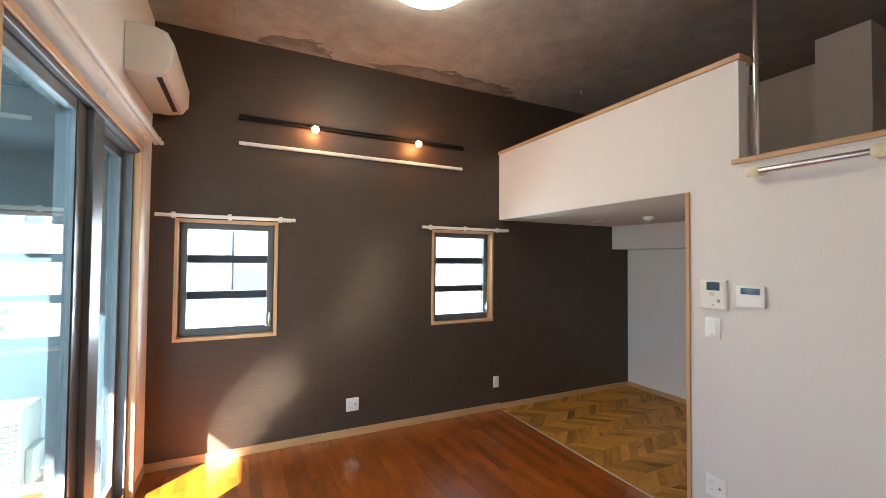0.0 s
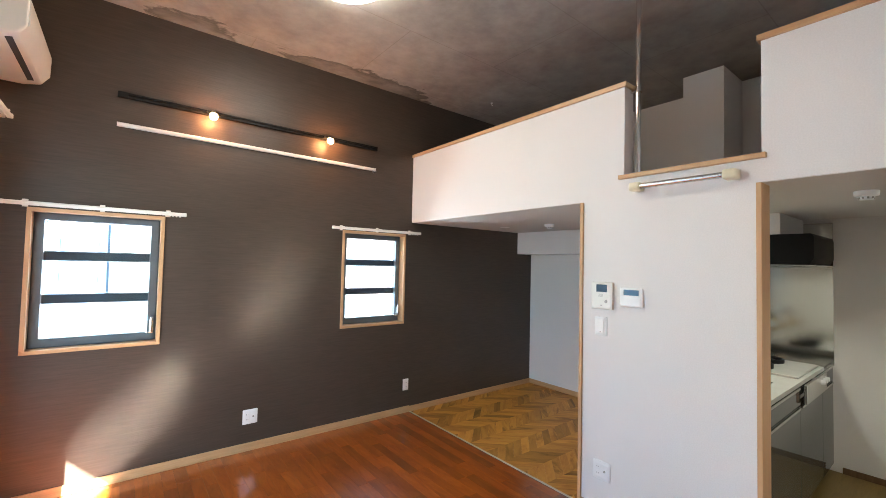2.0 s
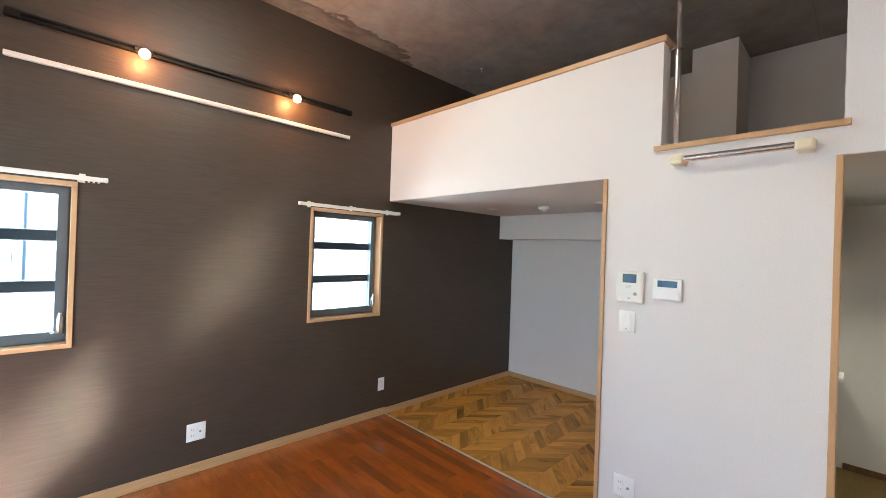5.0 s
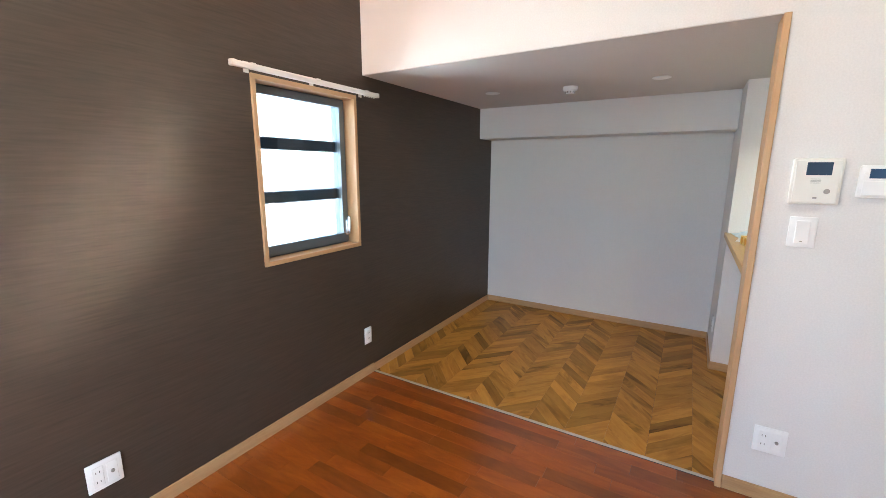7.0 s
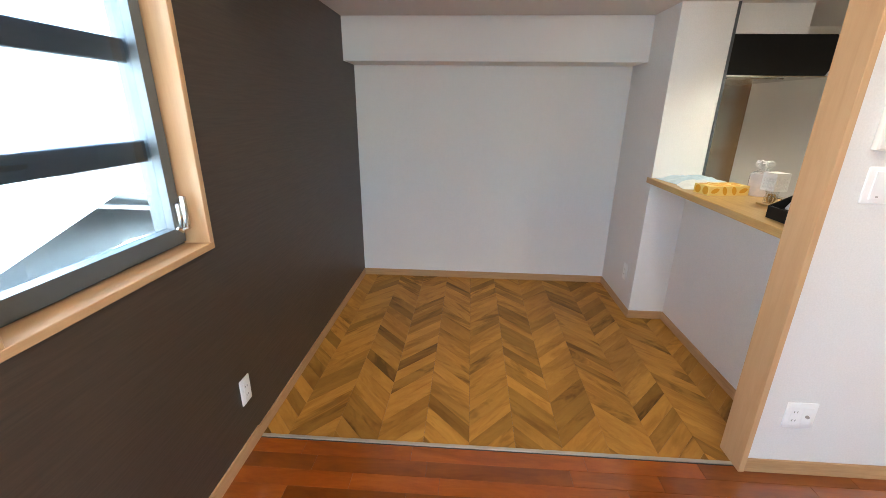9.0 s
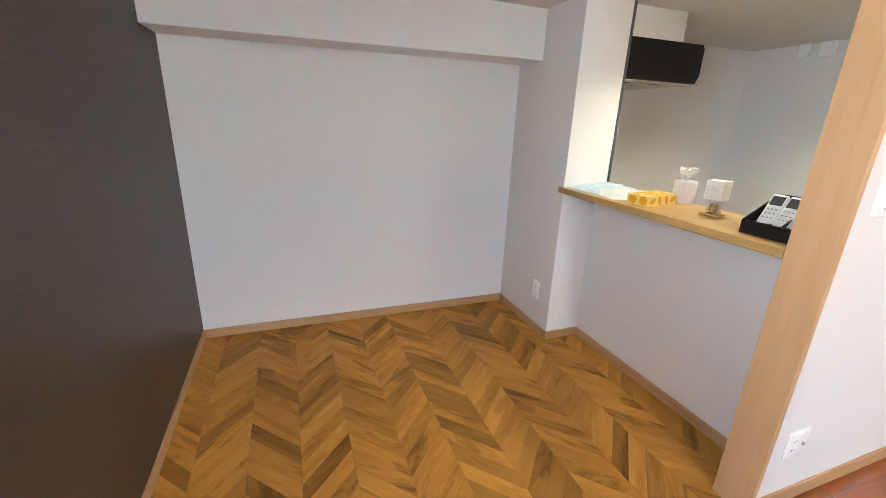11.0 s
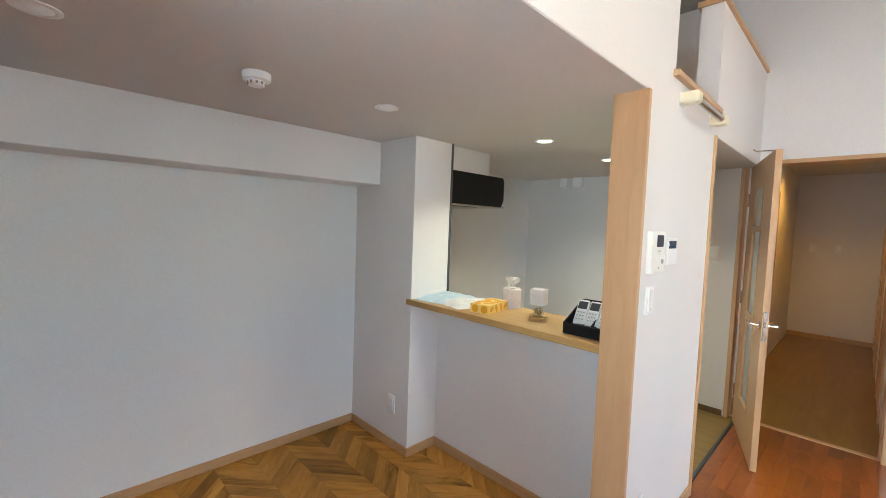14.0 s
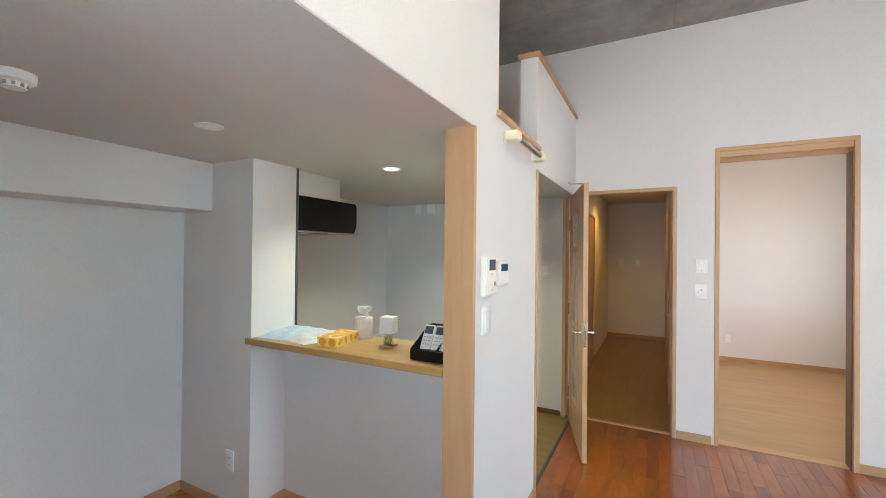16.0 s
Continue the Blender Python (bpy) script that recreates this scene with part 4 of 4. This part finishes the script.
def cup_stand():
    """A white pierced holder on a clear base."""
    root = thing("diffuser_stand", pose(3.152, 1.455, CT, 0, 0, 12), "white pierced paper lantern on a clear glass base", "ornament")
    part("foot", box((-0.038, -0.038, 0), (0.038, 0.038, 0.008), 0.002), COUNTERW, root)
    part("glass", lathe([(0.0, 0.008), (0.026, 0.008), (0.03, 0.02), (0.024, 0.05), (0.028, 0.066), (0.025, 0.066), (0.021, 0.05), (0.026, 0.02), (0, 0.012)], 24), CLEAR, root, smooth=True)
    for k in range(6):
        a = k * 1.05
        part("sprig", tube([(0.01 * math.cos(a), 0.01 * math.sin(a), 0.012), (0.018 * math.cos(a), 0.018 * math.sin(a), 0.03), (0.012 * math.cos(a + 0.6), 0.012 * math.sin(a + 0.6), 0.052)], 0.0025, 6), COUNTERW, root)
    w, z0, z1 = 0.036, 0.07, 0.152
    holes = [((-w - 1 if d == 0 else -0.0036 + u, -w - 1 if d == 1 else -0.0036 + u, z - 0.0036), (w + 1 if d == 0 else 0.0036 + u, w + 1 if d == 1 else 0.0036 + u, z + 0.0036))
             for d in (0, 1) for u in (-0.024, -0.008, 0.008, 0.024) for z in (0.082, 0.096, 0.110, 0.124)]
    part("lantern", pierced((-w, -w, z0), (w, w, z1), holes + [((-w + 0.003, -w + 0.003, z0 - 1), (w - 0.003, w - 0.003, z1 - 0.003))]), PLATE, root, "white pierced lantern")


cup_stand()


def remote_tray():
    root = thing("remote_tray", pose(2.815, 1.525, CT), "black sloping stand holding two white remote controls", "remote stand")
    sides = [(-0.105, 0.0), (0.105, 0.0), (0.105, 0.05), (-0.06, 0.135), (-0.105, 0.135)]
    for x in (-0.095, 0.089):
        part("side", extrude(sides, "x", x, x + 0.006, 0.001, 1), SATIN, root)
    part("front", box((-0.089, 0.099, 0), (0.089, 0.105, 0.05), 0.001), SATIN, root)
    part("back", box((-0.089, -0.105, 0), (0.089, -0.099, 0.135), 0.001), SATIN, root)
    part("bottom", box((-0.089, -0.099, 0), (0.089, 0.099, 0.006)), SATIN, root)
    part("ramp", extrude([(0.099, 0.012), (-0.05, 0.092), (-0.05, 0.086), (0.099, 0.006)], "x", -0.089, 0.089), SATIN, root)
    part("divider", extrude([(0.09, 0.012), (0.09, 0.04), (-0.05, 0.11), (-0.05, 0.09)], "x", -0.026, -0.022), SATIN, root)


remote_tray()


def remote(x, turn):
    root = thing("remote_control", pose(x, 1.556, CT + 0.052, -38, 0, 180 + turn), "white remote control leaning in the black stand", "remote control", "remotes in the stand")
    part("body", box((-0.026, -0.010, -0.02), (0.026, 0.008, 0.108), 0.005, seg=2), PLATE, root, smooth=True)
    part("display", box((-0.021, -0.0115, 0.058), (0.021, -0.0095, 0.098), 0.001), RLCD, root, "dark grey display")
    part("keypad", box((-0.021, -0.0112, -0.01), (0.021, -0.0098, 0.051), 0.001), FILM, root, "pale keypad")
    for k in range(3):
        for c in (-1, 0, 1):
            part("button", box((c * 0.013 - 0.004, -0.0128, 0.038 - 0.018 * k), (c * 0.013 + 0.004, -0.0108, 0.043 - 0.018 * k), 0.001), GREYBTN, root)


remote(2.868, 8)
remote(2.812, 4)
remote(2.756, 2)


def crumpled(name, x, y, sx, sy, h, material, label, category, seed, turn=0):
    """A soft packet: a puffed sheet with creases, closed below."""
    bm = bmesh.new()
    n = 22
    grid = [[None] * (n + 1) for _ in range(n + 1)]
    for i in range(n + 1):
        for j in range(n + 1):
            u, v = i / n * 2 - 1, j / n * 2 - 1
            rim = max(0.0, 1 - abs(u) ** 4) * max(0.0, 1 - abs(v) ** 4)
            crease = noise.noise(Vector((u * 2.1 + seed, v * 2.1, seed))) * 0.45 + abs(noise.noise(Vector((u * 5, v * 5, seed + 3)))) * 0.4
            z = 0.002 + h * rim * (0.55 + crease)
            wob = 1 + 0.06 * noise.noise(Vector((u * 2 + seed, v * 2, 7)))
            grid[i][j] = bm.verts.new((u * sx * wob, v * sy * wob, max(0.002, z)))
    for i in range(n):
        for j in range(n):
            bm.faces.new((grid[i][j], grid[i + 1][j], grid[i + 1][j + 1], grid[i][j + 1]))
    out = bmesh.ops.extrude_face_region(bm, geom=bm.faces[:])
    for v in out["geom"]:
        if isinstance(v, bmesh.types.BMVert):
            v.co.z = 0.0
    bmesh.ops.recalc_face_normals(bm, faces=bm.faces[:])
    solo(name, bm, material, label, category, m=pose(x, y, CT, 0, 0, turn), smooth=True)


crumpled("folded_packet", 3.81, 1.48, 0.13, 0.17, 0.038, PAPERB, "pale blue plastic packets folded on the counter", "packet", 1.7, 8)
crumpled("plastic_bag", 3.60, 1.50, 0.105, 0.15, 0.045, FILM, "crumpled white plastic bag on the counter", "plastic bag", 5.2, -14)

# ---- kitchen ----


def kitchen_unit(x0, x1, drawer=True):
    root = thing("kitchen_cabinet", pose(x0, 1.33, 0), "glossy grey base cabinet under the worktop", "cabinet", "kitchen base cabinets")
    w = x1 - x0
    part("carcass", box((0.001, -0.56, 0.06), (w - 0.001, -0.002, 0.855)), CABINET, root)
    part("plinth", box((0.001, -0.53, 0.003), (w - 0.001, -0.02, 0.06)), SATIN, root)
    d = part("door", box((0.002, -0.58, 0.065), (w - 0.002, -0.561, 0.722), 0.002), CABINET, root)
    part("handle", box((0.03, -0.588, 0.70), (w - 0.03, -0.58, 0.715), 0.002), STEEL, d)
    if drawer:
        f = part("drawer_front", box((0.002, -0.58, 0.728), (w - 0.002, -0.561, 0.85), 0.002), CABINET, root)
        part("handle", box((0.03, -0.588, 0.83), (w - 0.03, -0.58, 0.845), 0.002), STEEL, f)


kitchen_unit(2.72, 3.62)
kitchen_unit(3.62, 4.28, False)
kitchen_unit(4.28, 4.675)
sink_x, sink_y = (2.85, 3.40), (0.84, 1.20)
solo("worktop", pierced((2.70, 0.742, 0.857), (4.285, 1.33, 0.884), [((sink_x[0], sink_y[0], 0), (sink_x[1], sink_y[1], 2))]), WORKTOP,
     "pale worktop running over the kitchen cabinets", "worktop")


def sink():
    root = thing("sink", pose(0, 0, 0), "stainless steel kitchen sink", "sink")
    a, b = (sink_x[0] + 0.001, sink_y[0] + 0.001), (sink_x[1] - 0.001, sink_y[1] - 0.001)
    part("basin", pierced((a[0], a[1], 0.8575), (b[0], b[1], 0.887), [((a[0] + 0.012, a[1] + 0.012, 0), (b[0] - 0.012, b[1] - 0.012, 2))]), STEEL, root)
    part("bottom", box((a[0], a[1], 0.8555), (b[0], b[1], 0.857)), STEEL, root)


sink()


def cooker():
    root = thing("cooker", pose(3.95, 1.02, 0.884), "built-in gas cooker with black pan supports", "cooker")
    part("top", box((-0.30, -0.255, 0), (0.30, 0.25, 0.014), 0.005, seg=2), WORKTOP, root)
    part("front", box((-0.30, -0.30, -0.155), (0.30, -0.281, -0.03), 0.003), STEEL, root)
    part("grill_vent", box((-0.12, 0.19, 0.014), (0.22, 0.235, 0.018), 0.002), ALUDARK, root, "dark grill vent")
    for x in (-0.15, 0.13):
        part("burner", lathe([(0, 0.014), (0.045, 0.014), (0.045, 0.024), (0.03, 0.03), (0, 0.03)], 24, Matrix.Translation((x, 0.02, 0))), BLACK, root, smooth=True)
        for k in range(4):
            a = k * math.pi / 2 + 0.78
            part("pan_support", box((0.03, -0.006, 0.032), (0.105, 0.006, 0.044), 0.001), BLACK, root).matrix_basis = Matrix.Translation((x, 0.02, 0)) @ Matrix.Rotation(a, 4, "Z")
        part("support_ring", lathe([(0.10, 0.014), (0.108, 0.014), (0.108, 0.042), (0.10, 0.042), (0.10, 0.014)], 28, Matrix.Translation((x, 0.02, 0))), BLACK, root, smooth=True)
    for x in (0.10, 0.18, 0.25):
        part("knob", rod((x, -0.30, -0.07), (x, -0.322, -0.07), 0.018, 0.015), PLATE, root, smooth=True)


cooker()
solo("splashback", pierced((KIT - 0.006, 0.742, 0.842), (KIT, 1.37, 2.0), []), SPLASH, "brushed stainless steel splashback beside the cooker", "splashback", "structure")
solo("splashback_edge", box((3.918, 1.358, CT), (3.925, 1.372, LOW)), ALUDARK, "dark metal edge of the kitchen wall panel", "edge strip", "structure")
solo("wall_kitchen_panel", box((3.926, 1.362, 0.842), (KIT - 0.006, 1.37, LOW)), SPLASH, "steel panel behind the cooker", "splashback", "structure")


def hood():
    root = thing("range_hood", pose(3.965, 1.362, 1.645), "black range hood over the cooker", "range hood")
    part("body", extrude([(0, 0.0), (-0.60, 0.0), (-0.626, 0.05), (-0.626, 0.20), (-0.61, 0.225), (0, 0.225)], "x", 0, 0.709, 0.004, 2), BLACK, root, smooth=True)
    part("front_lip", box((0.0, -0.632, -0.008), (0.709, -0.0, 0.0), 0.002), STEEL, root, "thin steel rim")
    part("filter", box((0.12, -0.45, -0.014), (0.59, -0.1, -0.008), 0.002), STEEL, root)


hood()
solo("duct_cover", box((3.965, 0.925, 1.871), (KIT - 0.006, 1.362, LOW), 0.002), WHITE, "white box hiding the hood duct", "duct cover", "structure")


def gas_alarm(x, w, h, label):
    root = thing("gas_alarm", pose(x, SOUTH, 1.985, 0, 0, 180), label, "alarm")
    part("case", box((-w, -0.035, -h), (w, 0, h), 0.006, seg=2), PLATE, root, smooth=True)
    part("grille", box((-w * 0.6, -0.037, -h * 0.2), (w * 0.6, -0.0345, h * 0.5)), GREYBTN if w < 0.03 else PLATE, root)
    part("cable", tube([(w * 0.6, -0.02, -h), (w * 0.8, -0.03, -h - 0.02), (w + 0.03, -0.022, -h - 0.01), (w + 0.05, -0.012, -h + 0.03)], 0.004, 8), PLATE, root, smooth=True)


gas_alarm(4.245, 0.032, 0.05, "small white sensor with a cable on the kitchen wall")
gas_alarm(4.085, 0.05, 0.058, "white square alarm with a cable on the kitchen wall")


def inner_door(x, y0, y1, label):
    """A brown door lining round the doorway in the hall wall."""
    root = thing("door_3", pose(x, (y0 + y1) / 2, 0), label, "door frame", kind="structure")
    h = (y1 - y0) / 2
    part("jamb", box((-0.012, -h - 0.025, 0.003), (0.13, -h, 2.02), 0.002), BASEW, root)
    part("jamb", box((-0.012, h, 0.003), (0.13, h + 0.025, 2.02), 0.002), BASEW, root)
    part("head", box((-0.012, -h - 0.025, 2.02), (0.13, h + 0.025, 2.045), 0.002), BASEW, root)
    part("leaf", box((0.002, -h, 0.01), (0.037, h, 2.018), 0.001), BASEW, root, "closed brown door")


inner_door(HALLX[1], -3.0, -2.25, "brown wooden door in the hall wall")


def closet_door(y0, y1):
    """A flush closet front on the hall's other wall."""
    root = thing("door_4", pose(HALLX[0], (y0 + y1) / 2, 0), "pale closed closet door in the hall", "door", kind="structure")
    h = (y1 - y0) / 2
    for a, b, n in (((0, -h - 0.03, 0.003), (0.014, -h, 2.03), "jamb"), ((0, h, 0.003), (0.014, h + 0.03, 2.03), "jamb"), ((0, -h - 0.03, 2.03), (0.014, h + 0.03, 2.06), "head")):
        part(n, box(a, b, 0.002), TRIM, root)
    lf = part("leaf", box((0, -h + 0.002, 0.01), (0.008, h - 0.002, 2.026), 0.002), TRIM, root)
    part("handle", box((0.008, h - 0.07, 0.90), (0.022, h - 0.05, 1.05), 0.004, seg=2), CHROME, lf, smooth=True)


closet_door(-2.3, -1.55)
closet_door(-3.9, -3.15)

# ---- balcony and outside ----
setting("balcony_floor", box((-2.84, -5.2, -0.2), (-0.70, 4.6, -0.06)), BALCONY, "grey balcony floor", "floor")
setting("balcony_wall", box((-2.98, -5.2, -0.2), (-2.84, 4.74, 1.1), 0.01), BALW, "grey-blue rendered balcony parapet", "wall")
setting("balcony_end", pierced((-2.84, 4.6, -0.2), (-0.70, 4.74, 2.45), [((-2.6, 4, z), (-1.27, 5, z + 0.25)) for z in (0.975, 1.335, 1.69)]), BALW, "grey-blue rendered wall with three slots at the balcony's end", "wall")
# slab carried on southward, unseen, to keep sun off the bedroom window
setting("balcony_ceiling", box((-2.36, -5.2, 2.45), (-0.70, 4.74, 2.65)), BALW, "grey-blue slab over the balcony, run on unseen to shade the bedroom", "ceiling")


def outdoor_unit():
    root = thing("outdoor_unit", pose(-1.56, 3.9, -0.06), "beige outdoor air conditioning unit on the balcony", "outdoor unit")
    part("case", box((-0.36, -0.15, 0.06), (0.36, 0.15, 0.64), 0.012, seg=2), UNITW, root, smooth=True)
    for s in (-1, 1):
        part("foot", box((s * 0.24 - 0.04, -0.17, 0), (s * 0.24 + 0.04, 0.17, 0.06), 0.004), SATIN, root)
    part("fan_hole", lathe([(0, 0), (0.21, 0), (0.21, 0.004), (0, 0.004)], 32, Matrix.Translation((-0.09, -0.1505, 0.34)) @ pose(0, 0, 0, 90)), GREYBTN, root)
    for k in range(13):
        z = 0.14 + 0.034 * k
        part("slat", box((-0.32, -0.168, z), (0.33, -0.152, z + 0.014), 0.002), UNITW, root)
    part("valve_cover", box((0.36, -0.10, 0.12), (0.41, 0.10, 0.36), 0.01, seg=2), UNITW, root)
    part("pipe", tube([(0.40, 0.0, 0.2), (0.46, 0.03, 0.14), (0.50, 0.10, 0.3), (0.50, 0.2, 0.7)], 0.018, 10), UNITW, root, smooth=True)


outdoor_unit()
GZ = -9.0
setting("ground", box((-400, -400, GZ - 1), (400, 400, GZ)), GROUND, "grey asphalt and yards far below", "ground")


def building(x, y, w, d, h, material, label, rows, cols, gable=0.0):
    root = thing("building", pose(x, y, GZ), label, "building", "neighbouring buildings")
    part("wall", box((-w / 2, -d / 2, 0), (w / 2, d / 2, h)), material, root)
    if gable:
        part("roof", extrude([(-w / 2 - 0.5, h), (0, h + gable), (w / 2 + 0.5, h), (w / 2 + 0.5, h + 0.15), (0, h + gable + 0.2), (-w / 2 - 0.5, h + 0.15)], "y", -d / 2 - 0.5, d / 2 + 0.5), ROOFB, root)
    else:
        part("roof", pierced((-w / 2 - 0.1, -d / 2 - 0.1, h), (w / 2 + 0.1, d / 2 + 0.1, h + 0.5), [((-w / 2 + 0.2, -d / 2 + 0.2, h + 0.1), (w / 2 - 0.2, d / 2 - 0.2, h + 2))]), material, root)
    for r in range(rows):
        for c in range(cols):
            cx = -w / 2 + w * (c + 0.5) / cols
            cz = h - 1.7 - r * 2.9
            if cz < 1:
                continue
            win = part("window", box((cx - 0.75, -d / 2 - 0.06, cz - 0.7), (cx + 0.75, -d / 2 + 0.02, cz + 0.7)), RENDERW, root)
            part("pane", box((cx - 0.68, -d / 2 - 0.075, cz - 0.62), (cx - 0.03, -d / 2 - 0.062, cz + 0.62)), DARKGLASS, win)
            part("pane", box((cx + 0.03, -d / 2 - 0.075, cz - 0.62), (cx + 0.68, -d / 2 - 0.062, cz + 0.62)), DARKGLASS, win)


building(-3.5, 15, 9, 8, 8.2, RENDERW, "white house with a blue-grey gable roof", 2, 3, 1.5)
building(8.0, 13, 8, 7, 7.6, RENDERW, "white house with a blue-grey gable roof", 2, 3, 1.4)
building(11.5, 30, 14, 8, 15, PINKW, "pinkish low-rise apartment building", 4, 6)
building(-14, 60, 26, 12, 22, BLUEW, "blue-grey apartment tower far off", 7, 9)
building(-30, 25, 12, 10, 16, RENDERW, "white apartment building beyond the balcony", 5, 4)

# ---- floor pieces ----


def strip_mesh(name, w, l, material):
    bm = box((0, 0, -0.012), (w - 0.0008, l - 0.0008, 0.0))
    top = [e for e in bm.edges if all(v.co.z > -0.001 for v in e.verts)]
    bmesh.ops.bevel(bm, geom=top, offset=0.0006, segments=1, affect="EDGES")
    return mesh_of(name, bm, material)


random.seed(11)
SW = 0.0785
LENGTHS = (0.36, 0.48, 0.60, 0.75)
strips = {l: strip_mesh("plank", SW, l, PLANK) for l in LENGTHS}
rest_v, rest_f = [], []
made = 0
row = 0
xr = 2.598 - SW
while xr > WEST - SW:
    x_lo = max(xr, WEST)
    w_now = xr + SW - x_lo
    y = NORTH - random.uniform(0.0, 0.5)
    y_top = NORTH
    while y_top > -0.735:
        l = random.choice(LENGTHS)
        y_bot = y_top - l
        if y_top == NORTH:
            y_bot = y if y < NORTH - 0.03 else y_bot
        lo, hi = max(y_bot, -0.735), y_top - 0.0008
        x_hi = x_lo + w_now - 0.0008
        if made < 300:
            ob = new("plank", strips[l] if w_now > SW * 0.98 and abs(hi - lo - l + 0.0008) < 1e-4 else strip_mesh("plank", w_now, hi - lo + 0.0008, PLANK))
            ob.parent = FLOOR
            ob.location = (x_lo, lo, random.uniform(-0.0002, 0.0002))
            made += 1
        elif hi - lo > 0.002:
            k = len(rest_v)
            for z in (-0.012, 0.0):
                rest_v += [(x_lo, lo, z), (x_hi, lo, z), (x_hi, hi, z), (x_lo, hi, z)]
            rest_f += [(k + 4, k + 5, k + 6, k + 7), (k, k + 1, k + 5, k + 4), (k + 1, k + 2, k + 6, k + 5), (k + 2, k + 3, k + 7, k + 6), (k + 3, k, k + 4, k + 7)]
        y_top = y_bot
    xr -= SW
    row += 1
me = bpy.data.meshes.new("planks")
me.from_pydata(rest_v, [], rest_f)
me.materials.append(PLANK_REST)
rest = new("planks", me)
rest.parent = FLOOR
tagged(rest, "remaining merbau floor strips", kind="stuff")

CW, CH, RISE = 0.2085, 0.1, 0.223


def clip_poly(poly, axis, limit, keep_less):
    out = []
    for k in range(len(poly)):
        a, b = poly[k - 1], poly[k]
        ina, inb = ((p[axis] <= limit) == keep_less for p in (a, b))
        if ina != inb:
            s = (limit - a[axis]) / (b[axis] - a[axis])
            out.append((a[0] + s * (b[0] - a[0]), a[1] + s * (b[1] - a[1])))
        if inb:
            out.append(b)
    return out


def tile_mesh(poly, material):
    bm = extrude(poly, "z", -0.01, 0.0)
    return mesh_of("chevron_tile", bm, material)


whole = {}
col = -7
while True:
    y0 = 2.623 + CW * col
    if y0 > NORTH:
        break
    up = col % 2 == 1
    for k in range(-4, 24):
        xs = 2.64 + CH * k
        g = 0.0005
        xa, xb = (xs, xs + RISE) if up else (xs + RISE, xs)
        poly = [(xa + g, y0 + g), (xa + CH - g, y0 + g), (xb + CH - g, y0 + CW - g), (xb + g, y0 + CW - g)]
        cut = poly
        for axis, limit, less in ((0, 2.623, False), (0, ALC - 0.002, True), (1, NORTH - 0.002, True), (1, 1.335, False)):
            cut = clip_poly(cut, axis, limit, less) if cut else cut
        if len(cut) < 3:
            continue
        area = abs(sum(cut[i - 1][0] * cut[i][1] - cut[i][0] * cut[i - 1][1] for i in range(len(cut)))) / 2
        if area < 2e-4:
            continue
        mat = CHEV_A if up else CHEV_B
        if cut == poly:
            if up not in whole:
                whole[up] = tile_mesh([(p[0] - xs, p[1] - y0) for p in poly], mat)
            data = whole[up]
        else:
            data = tile_mesh([(p[0] - xs, p[1] - y0) for p in cut], mat)
        ob = new("chevron_tile", data)
        ob.parent = FLOOR_ALC
        ob.location = (xs, y0, random.uniform(-0.0002, 0.0002))
    col += 1
